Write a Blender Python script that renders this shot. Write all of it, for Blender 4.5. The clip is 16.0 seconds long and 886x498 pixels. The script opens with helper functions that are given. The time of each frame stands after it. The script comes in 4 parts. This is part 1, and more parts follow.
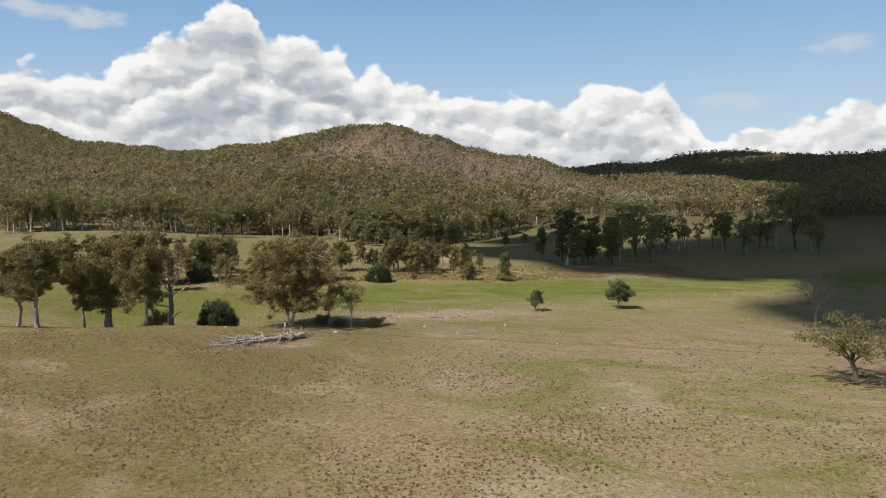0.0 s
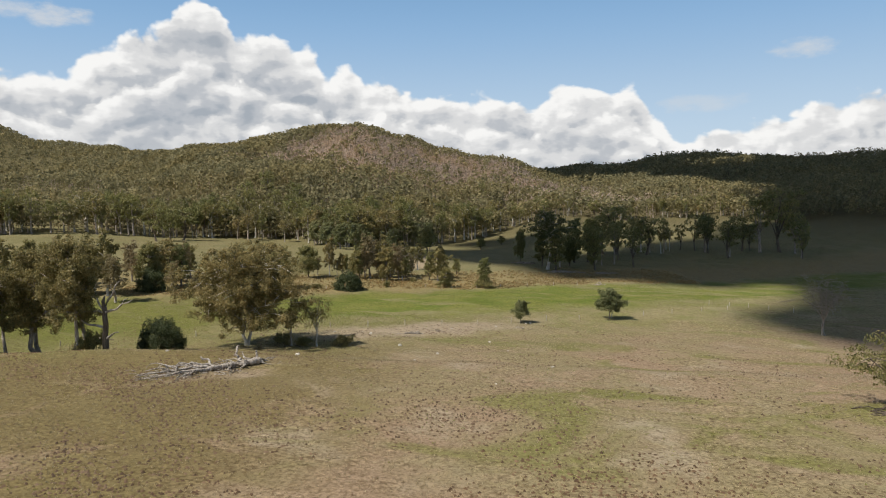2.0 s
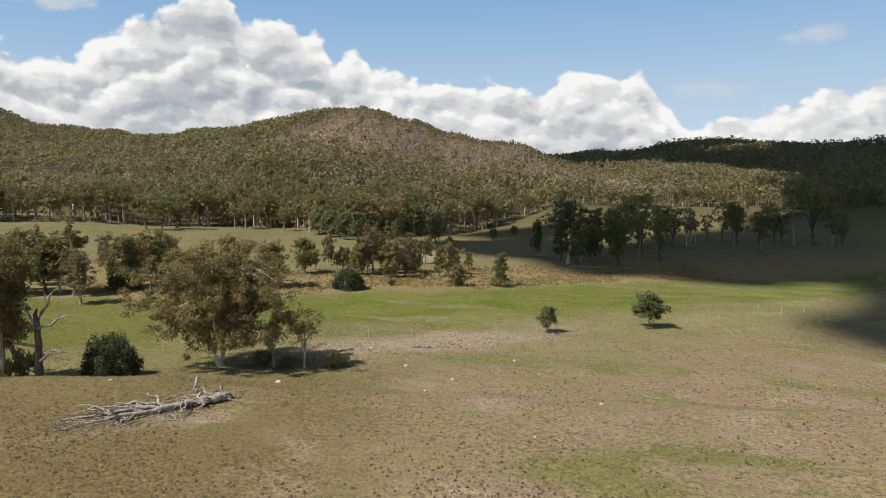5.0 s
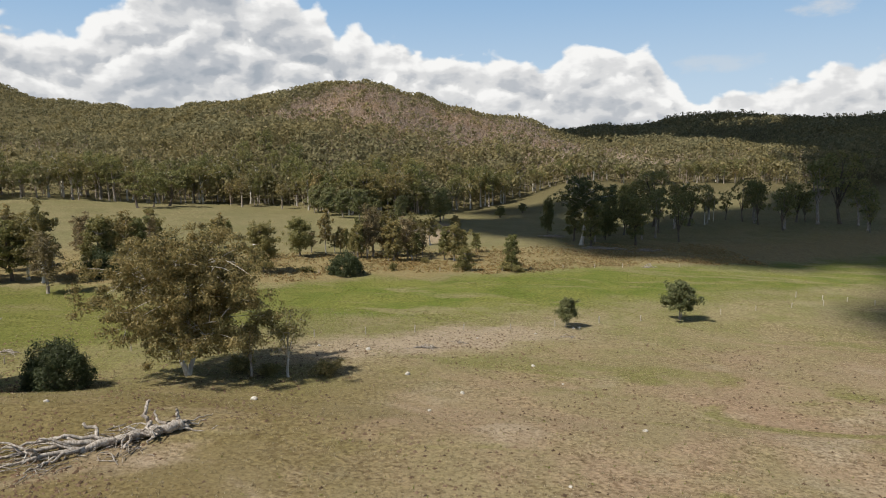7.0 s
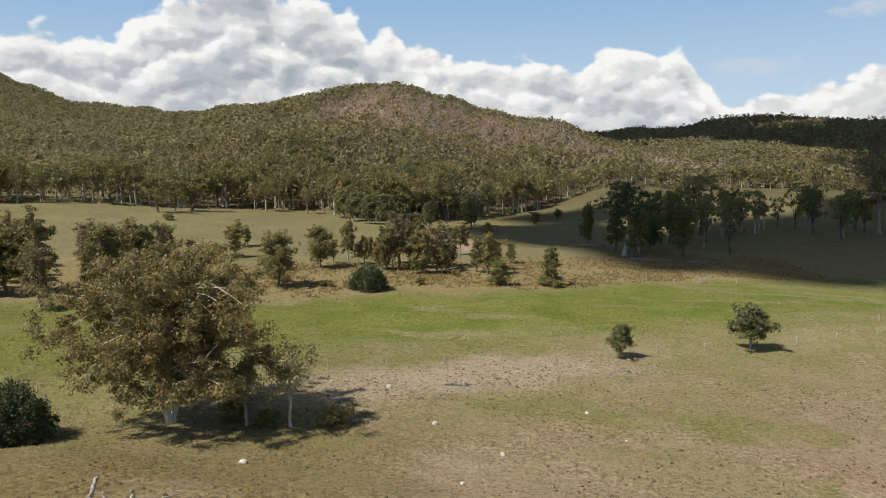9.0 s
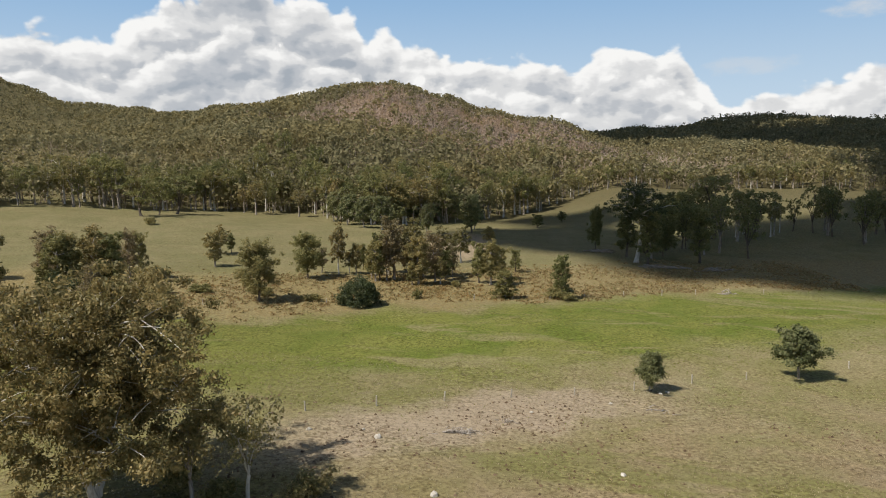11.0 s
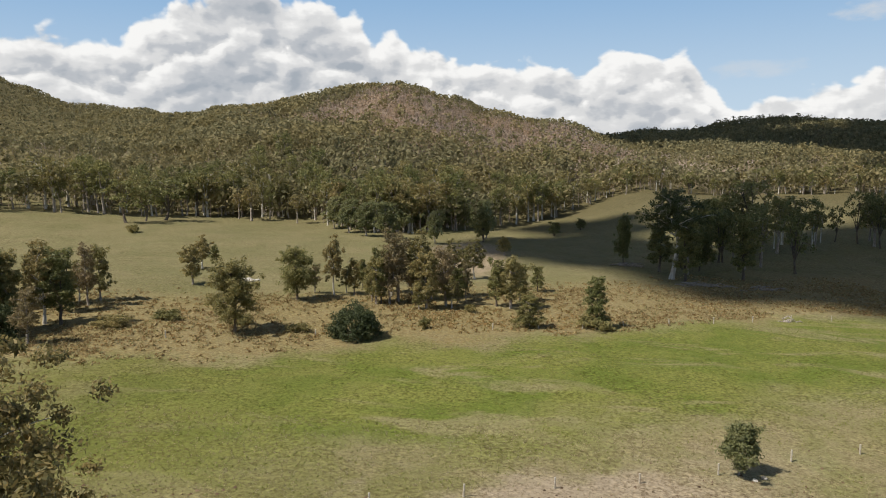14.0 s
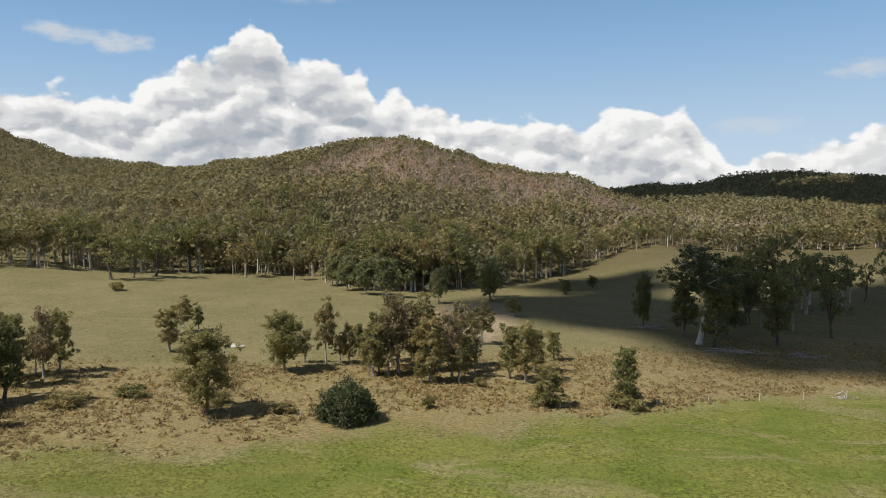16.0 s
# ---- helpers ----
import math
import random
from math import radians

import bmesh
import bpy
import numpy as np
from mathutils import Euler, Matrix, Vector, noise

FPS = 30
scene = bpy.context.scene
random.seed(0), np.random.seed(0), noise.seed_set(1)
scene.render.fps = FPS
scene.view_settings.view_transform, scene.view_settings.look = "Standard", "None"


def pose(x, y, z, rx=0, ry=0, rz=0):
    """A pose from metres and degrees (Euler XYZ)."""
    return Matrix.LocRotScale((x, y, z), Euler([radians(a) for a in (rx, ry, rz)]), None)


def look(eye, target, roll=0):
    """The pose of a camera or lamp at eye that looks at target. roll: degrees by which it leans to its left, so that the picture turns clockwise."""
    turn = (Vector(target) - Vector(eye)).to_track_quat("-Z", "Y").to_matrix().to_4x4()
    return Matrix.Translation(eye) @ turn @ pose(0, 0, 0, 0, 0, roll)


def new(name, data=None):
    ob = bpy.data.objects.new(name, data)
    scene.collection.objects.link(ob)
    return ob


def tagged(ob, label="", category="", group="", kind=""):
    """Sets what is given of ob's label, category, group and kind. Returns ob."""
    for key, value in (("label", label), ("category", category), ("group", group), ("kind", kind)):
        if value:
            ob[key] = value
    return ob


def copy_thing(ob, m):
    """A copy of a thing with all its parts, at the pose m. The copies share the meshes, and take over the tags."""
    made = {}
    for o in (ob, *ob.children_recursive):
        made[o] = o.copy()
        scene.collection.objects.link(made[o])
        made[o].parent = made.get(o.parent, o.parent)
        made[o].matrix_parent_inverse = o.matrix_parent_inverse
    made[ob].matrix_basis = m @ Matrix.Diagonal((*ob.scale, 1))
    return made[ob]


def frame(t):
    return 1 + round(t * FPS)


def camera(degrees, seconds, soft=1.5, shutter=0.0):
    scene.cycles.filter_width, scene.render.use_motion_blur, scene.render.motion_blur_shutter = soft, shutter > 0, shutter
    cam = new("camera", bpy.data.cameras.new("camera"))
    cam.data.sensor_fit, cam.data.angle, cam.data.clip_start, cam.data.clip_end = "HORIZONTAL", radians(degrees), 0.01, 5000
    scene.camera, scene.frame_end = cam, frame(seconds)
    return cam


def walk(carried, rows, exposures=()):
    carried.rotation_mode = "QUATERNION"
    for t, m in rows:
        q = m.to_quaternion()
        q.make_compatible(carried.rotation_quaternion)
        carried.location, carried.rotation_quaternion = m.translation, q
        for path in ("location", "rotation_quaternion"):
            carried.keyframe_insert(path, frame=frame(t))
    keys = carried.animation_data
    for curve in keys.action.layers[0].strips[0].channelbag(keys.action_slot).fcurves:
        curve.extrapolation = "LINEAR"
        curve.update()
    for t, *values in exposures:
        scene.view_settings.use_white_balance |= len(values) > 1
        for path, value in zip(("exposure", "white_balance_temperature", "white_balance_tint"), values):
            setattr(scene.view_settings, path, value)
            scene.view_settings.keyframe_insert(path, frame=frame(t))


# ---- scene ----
cam = camera(63.7, 16.0, soft=1.0)
PATH = [
    (0, (8.849, -94.987, 32.177), (8.693, -93.0, 32.012), -0.8),
    (0.5, (8.243, -90.749, 32.184), (8.095, -88.761, 32.019), -0.8),
    (1, (7.655, -86.517, 32.198), (7.52, -84.528, 32.034), -0.8),
    (1.5, (7.078, -82.305, 32.22), (6.997, -80.313, 32.055), -0.8),
    (2, (6.526, -78.124, 32.249), (6.449, -76.132, 32.085), -0.8),
    (2.5, (5.994, -73.982, 32.282), (5.915, -71.99, 32.118), -0.8),
    (3, (5.498, -69.885, 32.314), (5.416, -67.894, 32.152), -0.7),
    (3.5, (5.05, -65.821, 32.337), (4.964, -63.829, 32.174), -0.7),
    (4, (4.66, -61.751, 32.348), (4.572, -59.759, 32.186), -0.7),
    (6.3, (3.301, -42.818, 32.348), (3.198, -40.838, 32.08), -0.4),
    (6.5, (3.171, -41.154, 32.347), (3.065, -39.175, 32.078), -0.5),
    (7, (2.822, -36.95, 32.335), (2.715, -34.971, 32.065), -0.6),
    (7.5, (2.451, -32.717, 32.311), (2.341, -30.739, 32.043), -0.7),
    (8, (2.035, -28.491, 32.28), (1.858, -26.516, 32.015), -0.7),
    (8.5, (1.611, -24.3, 32.243), (1.417, -22.327, 31.98), -0.7),
    (9, (1.15, -20.141, 32.219), (0.961, -18.167, 31.959), -0.5),
    (9.2, (0.967, -18.48, 32.216), (0.785, -16.505, 31.955), -0.7),
    (11.5, (-1.098, 0.511, 32.093), (-1.283, 2.485, 31.835), -0.6),
    (12, (-1.604, 4.646, 32.086), (-1.797, 6.62, 31.83), -0.6),
    (12.5, (-2.17, 8.77, 32.081), (-2.365, 10.743, 31.825), -0.6),
    (13, (-2.779, 12.855, 32.067), (-2.977, 14.829, 31.812), -0.5),
    (13.5, (-3.418, 16.895, 32.052), (-3.618, 18.869, 31.797), -0.6),
    (14, (-4.061, 20.915, 32.04), (-4.262, 22.889, 31.788), -0.5),
    (14.5, (-4.696, 24.933, 32.035), (-4.898, 26.909, 31.8), -0.4),
    (15, (-5.273, 28.92, 32.028), (-5.476, 30.899, 31.826), -0.4),
    (15.5, (-5.815, 32.888, 32.017), (-6.021, 34.872, 31.87), -0.3),
    (16, (-6.341, 36.849, 32.007), (-6.549, 38.835, 31.905), -0.4),
]
walk(cam, [(t, look(eye, target, roll)) for t, eye, target, roll in PATH])

# ---- light ----
SUN = Vector((-0.64, -0.42, 1.0)).normalized()
sun = new("sun", bpy.data.lights.new("sun", "SUN"))
sun.data.energy, sun.data.angle, sun.data.color = 5.0, radians(0.53), (1.0, 0.95, 0.86)
sun.matrix_world = look(SUN * 100, (0, 0, 0))
scene.view_settings.exposure = 0.0


class Nodes:
    """Short calls for building a node tree."""

    def __init__(self, tree):
        self.tree = tree
        tree.nodes.clear()

    def add(self, kind):
        return self.tree.nodes.new(kind)

    def put(self, socket, value):
        if isinstance(value, bpy.types.NodeSocket):
            self.tree.links.new(value, socket)
        else:
            socket.default_value = value

    def math(self, op, a, b=0.0, c=0.0, clamp=False):
        node = self.add("ShaderNodeMath")
        node.operation, node.use_clamp = op, clamp
        for socket, value in zip(node.inputs, (a, b, c)):
            self.put(socket, value)
        return node.outputs[0]

    def vmath(self, op, a, b=(0, 0, 0)):
        node = self.add("ShaderNodeVectorMath")
        node.operation = op
        self.put(node.inputs[0], a)
        self.put(node.inputs[1], b)
        return node.outputs[0]

    def step(self, v, a, b, lo=0.0, hi=1.0):
        node = self.add("ShaderNodeMapRange")
        node.interpolation_type = "SMOOTHSTEP"
        for socket, value in zip(node.inputs, (v, a, b, lo, hi)):
            self.put(socket, value)
        return node.outputs[0]

    def mix(self, fac, a, b, blend="MIX"):
        node = self.add("ShaderNodeMix")
        node.data_type, node.blend_type = "RGBA", blend
        self.put(node.inputs[0], fac)
        self.put(node.inputs[6], a if isinstance(a, bpy.types.NodeSocket) else (*a, 1))
        self.put(node.inputs[7], b if isinstance(b, bpy.types.NodeSocket) else (*b, 1))
        return node.outputs[2]

    def noise(self, at, scale, detail=3.0, rough=0.55, distort=0.0):
        node = self.add("ShaderNodeTexNoise")
        self.put(node.inputs["Vector"], at)
        node.inputs["Scale"].default_value = scale
        node.inputs["Detail"].default_value = detail
        node.inputs["Roughness"].default_value = rough
        node.inputs["Distortion"].default_value = distort
        return node.outputs[0]

    def ramp(self, fac, stops, smooth=True):
        node = self.add("ShaderNodeValToRGB")
        node.color_ramp.interpolation = "EASE" if smooth else "LINEAR"
        while len(node.color_ramp.elements) < len(stops):
            node.color_ramp.elements.new(0.5)
        for el, (at, col) in zip(node.color_ramp.elements, stops):
            el.position = at
            el.color = (col, col, col, 1) if isinstance(col, (int, float)) else (*col, 1)
        self.put(node.inputs[0], fac)
        return node.outputs[0]

    def bump(self, h, strength, dist):
        node = self.add("ShaderNodeBump")
        node.inputs["Strength"].default_value = strength
        node.inputs["Distance"].default_value = dist
        self.put(node.inputs["Height"], h)
        return node.outputs[0]


def make_sky():
    """Blue sky with a bank of cumulus low over the hills."""
    world = bpy.data.worlds.new("sky")
    scene.world = world
    world.use_nodes = True
    n = Nodes(world.node_tree)
    sky = n.add("ShaderNodeTexSky")
    sky.sky_type, sky.sun_disc = "NISHITA", False
    sky.sun_elevation = math.asin(SUN.z)
    sky.sun_rotation = math.atan2(SUN.x, SUN.y)
    sky.air_density, sky.dust_density, sky.ozone_density = 1.0, 0.6, 1.5
    way = n.add("ShaderNodeTexCoord").outputs["Generated"]
    sep = n.add("ShaderNodeSeparateXYZ")
    n.put(sep.inputs[0], way)
    az = n.math("MULTIPLY", n.math("ARCTAN2", sep.outputs[0], sep.outputs[1]), 57.2958)
    el = n.math("MULTIPLY", n.math("ARCSINE", sep.outputs[2]), 57.2958)
    at = n.add("ShaderNodeCombineXYZ")
    n.put(at.inputs[0], az)
    n.put(at.inputs[1], n.math("MULTIPLY", el, 1.35))
    # height of the cloud tops by bearing
    u = n.math("MULTIPLY_ADD", az, 1 / 90.0, 0.5)
    tops = [(-37.8, 9.2), (-35.8, 9.1), (-34.6, 9.6), (-33.0, 9.2), (-29.5, 9.0), (-28.5, 9.8), (-27.0, 11.0), (-25.2, 11.7), (-23.5, 12.0), (-22.4, 13.1), (-21.9, 14.4), (-20.8, 14.8), (-19.1, 14.1), (-18.0, 12.3), (-16.3, 12.2), (-14.3, 11.8), (-12.5, 11.1), (-11.1, 9.5), (-9.3, 9.8), (-8.2, 8.8), (-6.6, 9.1), (-3.4, 8.1), (-0.7, 7.6), (5.1, 7.2), (6.0, 8.1), (7.0, 8.8), (8.9, 8.2), (12.7, 7.7), (14.0, 6.2), (16.3, 3.6), (24.0, 5.6), (30.0, 6.6)]
    line = n.math("MULTIPLY", n.ramp(u, [(a / 90 + 0.5, e / 20) for a, e in tops], smooth=False), 20.0)
    bend_by = n.vmath("MULTIPLY", n.add_noise(at.outputs[0], 0.28), (1.8, 1.8, 0))
    warp = n.vmath("ADD", at.outputs[0], bend_by)

    def heap(where):
        puff = n.add("ShaderNodeTexVoronoi")
        puff.feature = "SMOOTH_F1"
        n.put(puff.inputs["Vector"], where)
        puff.inputs["Scale"].default_value, puff.inputs["Smoothness"].default_value = 0.36, 0.55
        puff.inputs["Detail"].default_value, puff.inputs["Roughness"].default_value = 3.0, 0.45
        return n.math("ADD", n.math("MULTIPLY", puff.outputs["Distance"], -1.0), n.math("MULTIPLY", n.noise(where, 0.55, 6, 0.55), 0.5))

    torn = n.math("SUBTRACT", n.noise(n.vmath("MULTIPLY", at.outputs[0], (0.8, 1.3, 1)), 0.5, 5, 0.6), 0.5)
    swell = n.noise(n.vmath("MULTIPLY", at.outputs[0], (1, 0, 0)), 0.14, 3, 0.55)
    bank = n.noise(n.vmath("MULTIPLY", at.outputs[0], (0.7, 1.3, 1)), 0.22, 5, 0.55)

    def row(share, roll, move, soft, dim):
        """One row of the bank: where it covers the sky, and how light it is."""
        where = n.vmath("ADD", warp, move)
        body = heap(where)
        top = n.math("ADD", n.math("MULTIPLY", line, share), n.math("MULTIPLY", n.math("SUBTRACT", swell, 0.5), roll))
        over = n.math("ADD", n.math("SUBTRACT", top, el), n.math("MULTIPLY_ADD", body, 1.9, 0.95))
        lit = n.math("SUBTRACT", body, heap(n.vmath("ADD", where, (-0.55, 0.75, 0))))
        tone = n.math("ADD", n.math("MULTIPLY", lit, 0.75), n.math("MULTIPLY", n.math("SUBTRACT", bank, 0.5), 1.5))
        tone = n.math("ADD", tone, n.step(over, 0.3, 3.0, dim, dim - 0.50))
        return n.step(over, -0.05, soft), tone

    # small torn clouds above the bank
    high = None
    for a0, e0, wide, tall, dense in ((-33.5, 12.6, 3.2, 0.9, 0.7), (-29.8, 12.3, 2.6, 0.9, 0.75), (-17, 16.6, 4.5, 0.9, 0.45), (24.5, 9.6, 2.6, 0.8, 0.7), (17.5, 6.2, 4.0, 0.8, 0.4), (40, 14, 9, 2, 0.6), (-60, 20, 12, 4, 0.6)):
        d = n.math("ADD", n.math("POWER", n.math("MULTIPLY", n.math("SUBTRACT", az, a0), 1 / wide), 2.0), n.math("POWER", n.math("MULTIPLY", n.math("SUBTRACT", el, e0), 1 / tall), 2.0))
        one = n.math("MULTIPLY", n.step(n.math("ADD", d, n.math("MULTIPLY", torn, 3.2)), 1.0, -0.3), dense)
        high = one if high is None else n.math("MAXIMUM", high, one)
    # three rows of heaps, the farthest highest, lit from above and the left and grey below
    cover, tone = row(1.0, 0.0, (0, 0, 0), 0.55, 0.86)
    for share, roll, move, soft, dim in ((0.70, 3.5, (37, 5, 0), 0.9, 0.78), (0.45, 3.0, (71, 11, 0), 1.3, 0.66)):
        front, front_tone = row(share, roll, move, soft, dim)
        mixed = n.add("ShaderNodeMix")
        for k, value in ((0, front), (2, tone), (3, front_tone)):
            n.put(mixed.inputs[k], value)
        tone = mixed.outputs[0]
        cover = n.math("MAXIMUM", cover, front)
    spot = n.math("ADD", n.math("POWER", n.math("MULTIPLY", n.math("ADD", az, 12.9), 1 / 1.1), 2.0), n.math("POWER", n.math("MULTIPLY", n.math("SUBTRACT", el, 7.1), 1 / 0.5), 2.0))
    tone = n.math("SUBTRACT", tone, n.math("MULTIPLY", n.step(n.math("ADD", spot, torn), 1.2, 0.2), 0.45))
    col = n.ramp(tone, [(0.0, (0.38, 0.42, 0.47)), (0.30, (0.50, 0.525, 0.56)), (0.58, (0.70, 0.705, 0.71)), (0.92, (0.93, 0.925, 0.91))])
    blue = n.mix(1.0, sky.outputs[0], (SKY_GAIN, SKY_GAIN, SKY_GAIN), "MULTIPLY")
    # paler air towards the horizon
    blue = n.mix(n.step(el, 30, 11, 0.0, 0.85), blue, (0.25, 0.46, 0.74))
    blue = n.mix(n.step(el, 16, 0, 0.0, 0.85), blue, (0.60, 0.72, 0.82))
    both = n.mix(high, blue, (0.66, 0.68, 0.70))
    both = n.mix(cover, both, col)
    back = n.add("ShaderNodeBackground")
    n.put(back.inputs[0], both)
    back.inputs[1].default_value = 1.0
    n.put(n.add("ShaderNodeOutputWorld").inputs[0], back.outputs[0])


def add_noise(self, at, scale):
    node = self.add("ShaderNodeTexNoise")
    self.put(node.inputs["Vector"], at)
    node.inputs["Scale"].default_value = scale
    return self.vmath("SUBTRACT", node.outputs[1], (0.5, 0.5, 0.5))


Nodes.add_noise = add_noise
SKY_GAIN = 0.062
make_sky()


# ---- materials ----
def material(name):
    mat = bpy.data.materials.new(name)
    mat.use_nodes = True
    return mat, Nodes(mat.node_tree)


def finish(n, col, rough=0.8, normal=None, spec=0.3, leaf=0.0):
    p = n.add("ShaderNodeBsdfPrincipled")
    n.put(p.inputs["Base Color"], col if isinstance(col, bpy.types.NodeSocket) else (*col, 1))
    n.put(p.inputs["Roughness"], rough)
    p.inputs["Specular IOR Level"].default_value = spec
    if normal is not None:
        n.put(p.inputs["Normal"], normal)
    shader = p.outputs[0]
    if leaf:
        t = n.add("ShaderNodeBsdfTranslucent")
        n.put(t.inputs[0], col)
        m = n.add("ShaderNodeMixShader")
        m.inputs[0].default_value = leaf
        n.put(m.inputs[1], shader)
        n.put(m.inputs[2], t.outputs[0])
        shader = m.outputs[0]
    n.put(n.add("ShaderNodeOutputMaterial").inputs[0], shader)


def leaf_material(name, dark, mid, light, tint=0.25, sheen=0.35):
    mat, n = material(name)
    rnd = n.add("ShaderNodeNewGeometry").outputs["Random Per Island"]
    own = n.add("ShaderNodeObjectInfo").outputs["Random"]
    col = n.ramp(rnd, [(0.0, dark), (0.5, mid), (1.0, light)])
    at = n.add("ShaderNodeTexCoord").outputs["Object"]
    patch = n.step(n.noise(at, 0.45, 2), 0.4, 0.65)
    col = n.mix(n.math("MULTIPLY", patch, 0.45), col, light)
    hsv = n.add("ShaderNodeHueSaturation")
    n.put(hsv.inputs["Hue"], n.math("MULTIPLY_ADD", own, -0.05 * tint * 4 * 0.5, 0.5 + 0.0125 * tint * 4))
    n.put(hsv.inputs["Value"], n.math("MULTIPLY_ADD", own, 0.45, 0.78))
    n.put(hsv.inputs["Color"], col)
    finish(n, hsv.outputs[0], 0.55, spec=sheen, leaf=0.42)
    return mat


def bark_material(name, a, b):
    mat, n = material(name)
    at = n.add("ShaderNodeTexCoord").outputs["Object"]
    streak = n.noise(n.vmath("MULTIPLY", at, (3, 3, 0.6)), 1.5, 5, 0.65)
    col = n.mix(n.step(streak, 0.38, 0.62), a, b)
    blot = n.noise(at, 0.9, 3)
    col = n.mix(n.step(blot, 0.55, 0.7, 0, 0.5), col, tuple(0.45 * v for v in a))
    finish(n, col, 0.85, n.bump(streak, 0.6, 0.05))
    return mat


def ground_material():
    mat, n = material("pasture")
    at = n.add("ShaderNodeNewGeometry").outputs["Position"]
    sep = n.add("ShaderNodeSeparateXYZ")
    n.put(sep.inputs[0], at)
    x, y = sep.outputs[0], sep.outputs[1]
    wide, mid = n.noise(at, 0.018, 4, 0.6), n.noise(at, 0.075, 4, 0.6, 0.6)
    small, fine = n.noise(at, 0.55, 4, 0.65), n.noise(at, 3.2, 5, 0.7)
    clod = n.noise(at, 1.35, 3, 0.6)
    # dry pasture of the rise
    col = n.mix(n.step(mid, 0.38, 0.62), (0.31, 0.232, 0.150), (0.272, 0.222, 0.125))
    rust = n.step(n.noise(n.vmath("ADD", at, (70, 20, 0)), 0.045, 4, 0.6, 0.5), 0.46, 0.62)
    col = n.mix(n.math("MULTIPLY", rust, 0.7), col, (0.30, 0.212, 0.142))
    pale = n.step(n.noise(n.vmath("ADD", at, (10, 90, 0)), 0.06, 3, 0.6), 0.54, 0.68)
    col = n.mix(n.math("MULTIPLY", pale, 0.55), col, (0.385, 0.325, 0.235))
    lush = n.step(n.noise(n.vmath("MULTIPLY", n.vmath("ADD", at, (31, -12, 0)), (0.8, 1.5, 1)), 0.042, 4, 0.62, 0.8), 0.53, 0.66)
    col = n.mix(n.math("MULTIPLY", lush, n.step(x, -20, 25, 0.55, 0.95)), col, (0.195, 0.185, 0.065))
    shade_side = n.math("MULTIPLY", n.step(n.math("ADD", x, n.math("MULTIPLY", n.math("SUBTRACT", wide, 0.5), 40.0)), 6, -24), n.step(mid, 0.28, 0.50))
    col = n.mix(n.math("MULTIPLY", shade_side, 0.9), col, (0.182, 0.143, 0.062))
    # right side of the rise and the flat are greener
    yy = n.math("SUBTRACT", y, n.math("MULTIPLY", n.math("MAXIMUM", x, -75.0), 0.48))
    ragged = n.math("ADD", yy, n.math("MULTIPLY", n.math("SUBTRACT", n.noise(at, 0.05, 5, 0.65), 0.5), 46.0))
    flat = n.step(ragged, 34, 84)
    col = n.mix(n.math("MULTIPLY", flat, 0.72), col, n.mix(n.step(mid, 0.4, 0.6), (0.26, 0.235, 0.115), (0.205, 0.205, 0.075)))
    bare = n.math("MULTIPLY", n.step(n.math("ABSOLUTE", n.math("SUBTRACT", ragged, 78.0)), 12, 3), n.step(n.math("ABSOLUTE", n.math("ADD", x, 4.0)), 34, 10))
    col = n.mix(n.math("MULTIPLY", bare, 0.85), col, (0.38, 0.305, 0.225))
    paddock = n.math("MULTIPLY", n.step(ragged, 90, 108), n.step(ragged, 146, 136))
    grass = n.mix(n.step(mid, 0.35, 0.62), (0.125, 0.160, 0.026), (0.190, 0.200, 0.050))
    grass = n.mix(n.step(wide, 0.52, 0.66, 0, 0.6), grass, (0.25, 0.23, 0.115))
    straw = n.noise(n.vmath("MULTIPLY", n.vmath("ADD", at, (8, 61, 0)), (0.6, 1.6, 1)), 0.06, 5, 0.65, 0.9)
    grass = n.mix(n.step(straw, 0.50, 0.64, 0, 0.75), grass, (0.275, 0.24, 0.125))
    grass = n.mix(n.step(n.math("ADD", x, n.math("MULTIPLY", wide, 40.0)), 0, -40, 0, 0.5), grass, (0.15, 0.145, 0.045))
    col = n.mix(n.math("MULTIPLY", paddock, 0.95), col, grass)
    fern = n.math("MULTIPLY", n.step(ragged, 143, 150), n.step(ragged, 214, 182))
    bracken = n.mix(n.step(clod, 0.4, 0.6), (0.25, 0.185, 0.085), (0.30, 0.25, 0.13))
    col = n.mix(n.math("MULTIPLY", fern, 0.85), col, bracken)
    far = n.step(ragged, 182, 214)
    gx, gy = n.math("MULTIPLY", n.math("ADD", x, 20.0), 1 / 15.0), n.math("MULTIPLY", n.math("SUBTRACT", y, 245.0), 1 / 48.0)
    gully = n.step(n.math("ADD", n.math("ADD", n.math("MULTIPLY", gx, gx), n.math("MULTIPLY", gy, gy)), n.math("MULTIPLY", small, 0.8)), 1.5, 0.8)
    hay = n.mix(n.step(mid, 0.35, 0.65), (0.235, 0.205, 0.105), (0.195, 0.180, 0.085))
    col = n.mix(far, col, hay)
    col = n.mix(n.math("MULTIPLY", gully, 0.8), col, (0.37, 0.29, 0.20))
    woods = n.step(y, 300, 420)
    px = n.math("MULTIPLY", n.math("ADD", x, 15.0), 1 / 250.0)
    py = n.math("MULTIPLY", n.math("SUBTRACT", y, 735.0), 1 / 250.0)
    burnt = n.math("ADD", n.math("MULTIPLY", px, px), n.math("MULTIPLY", py, py))
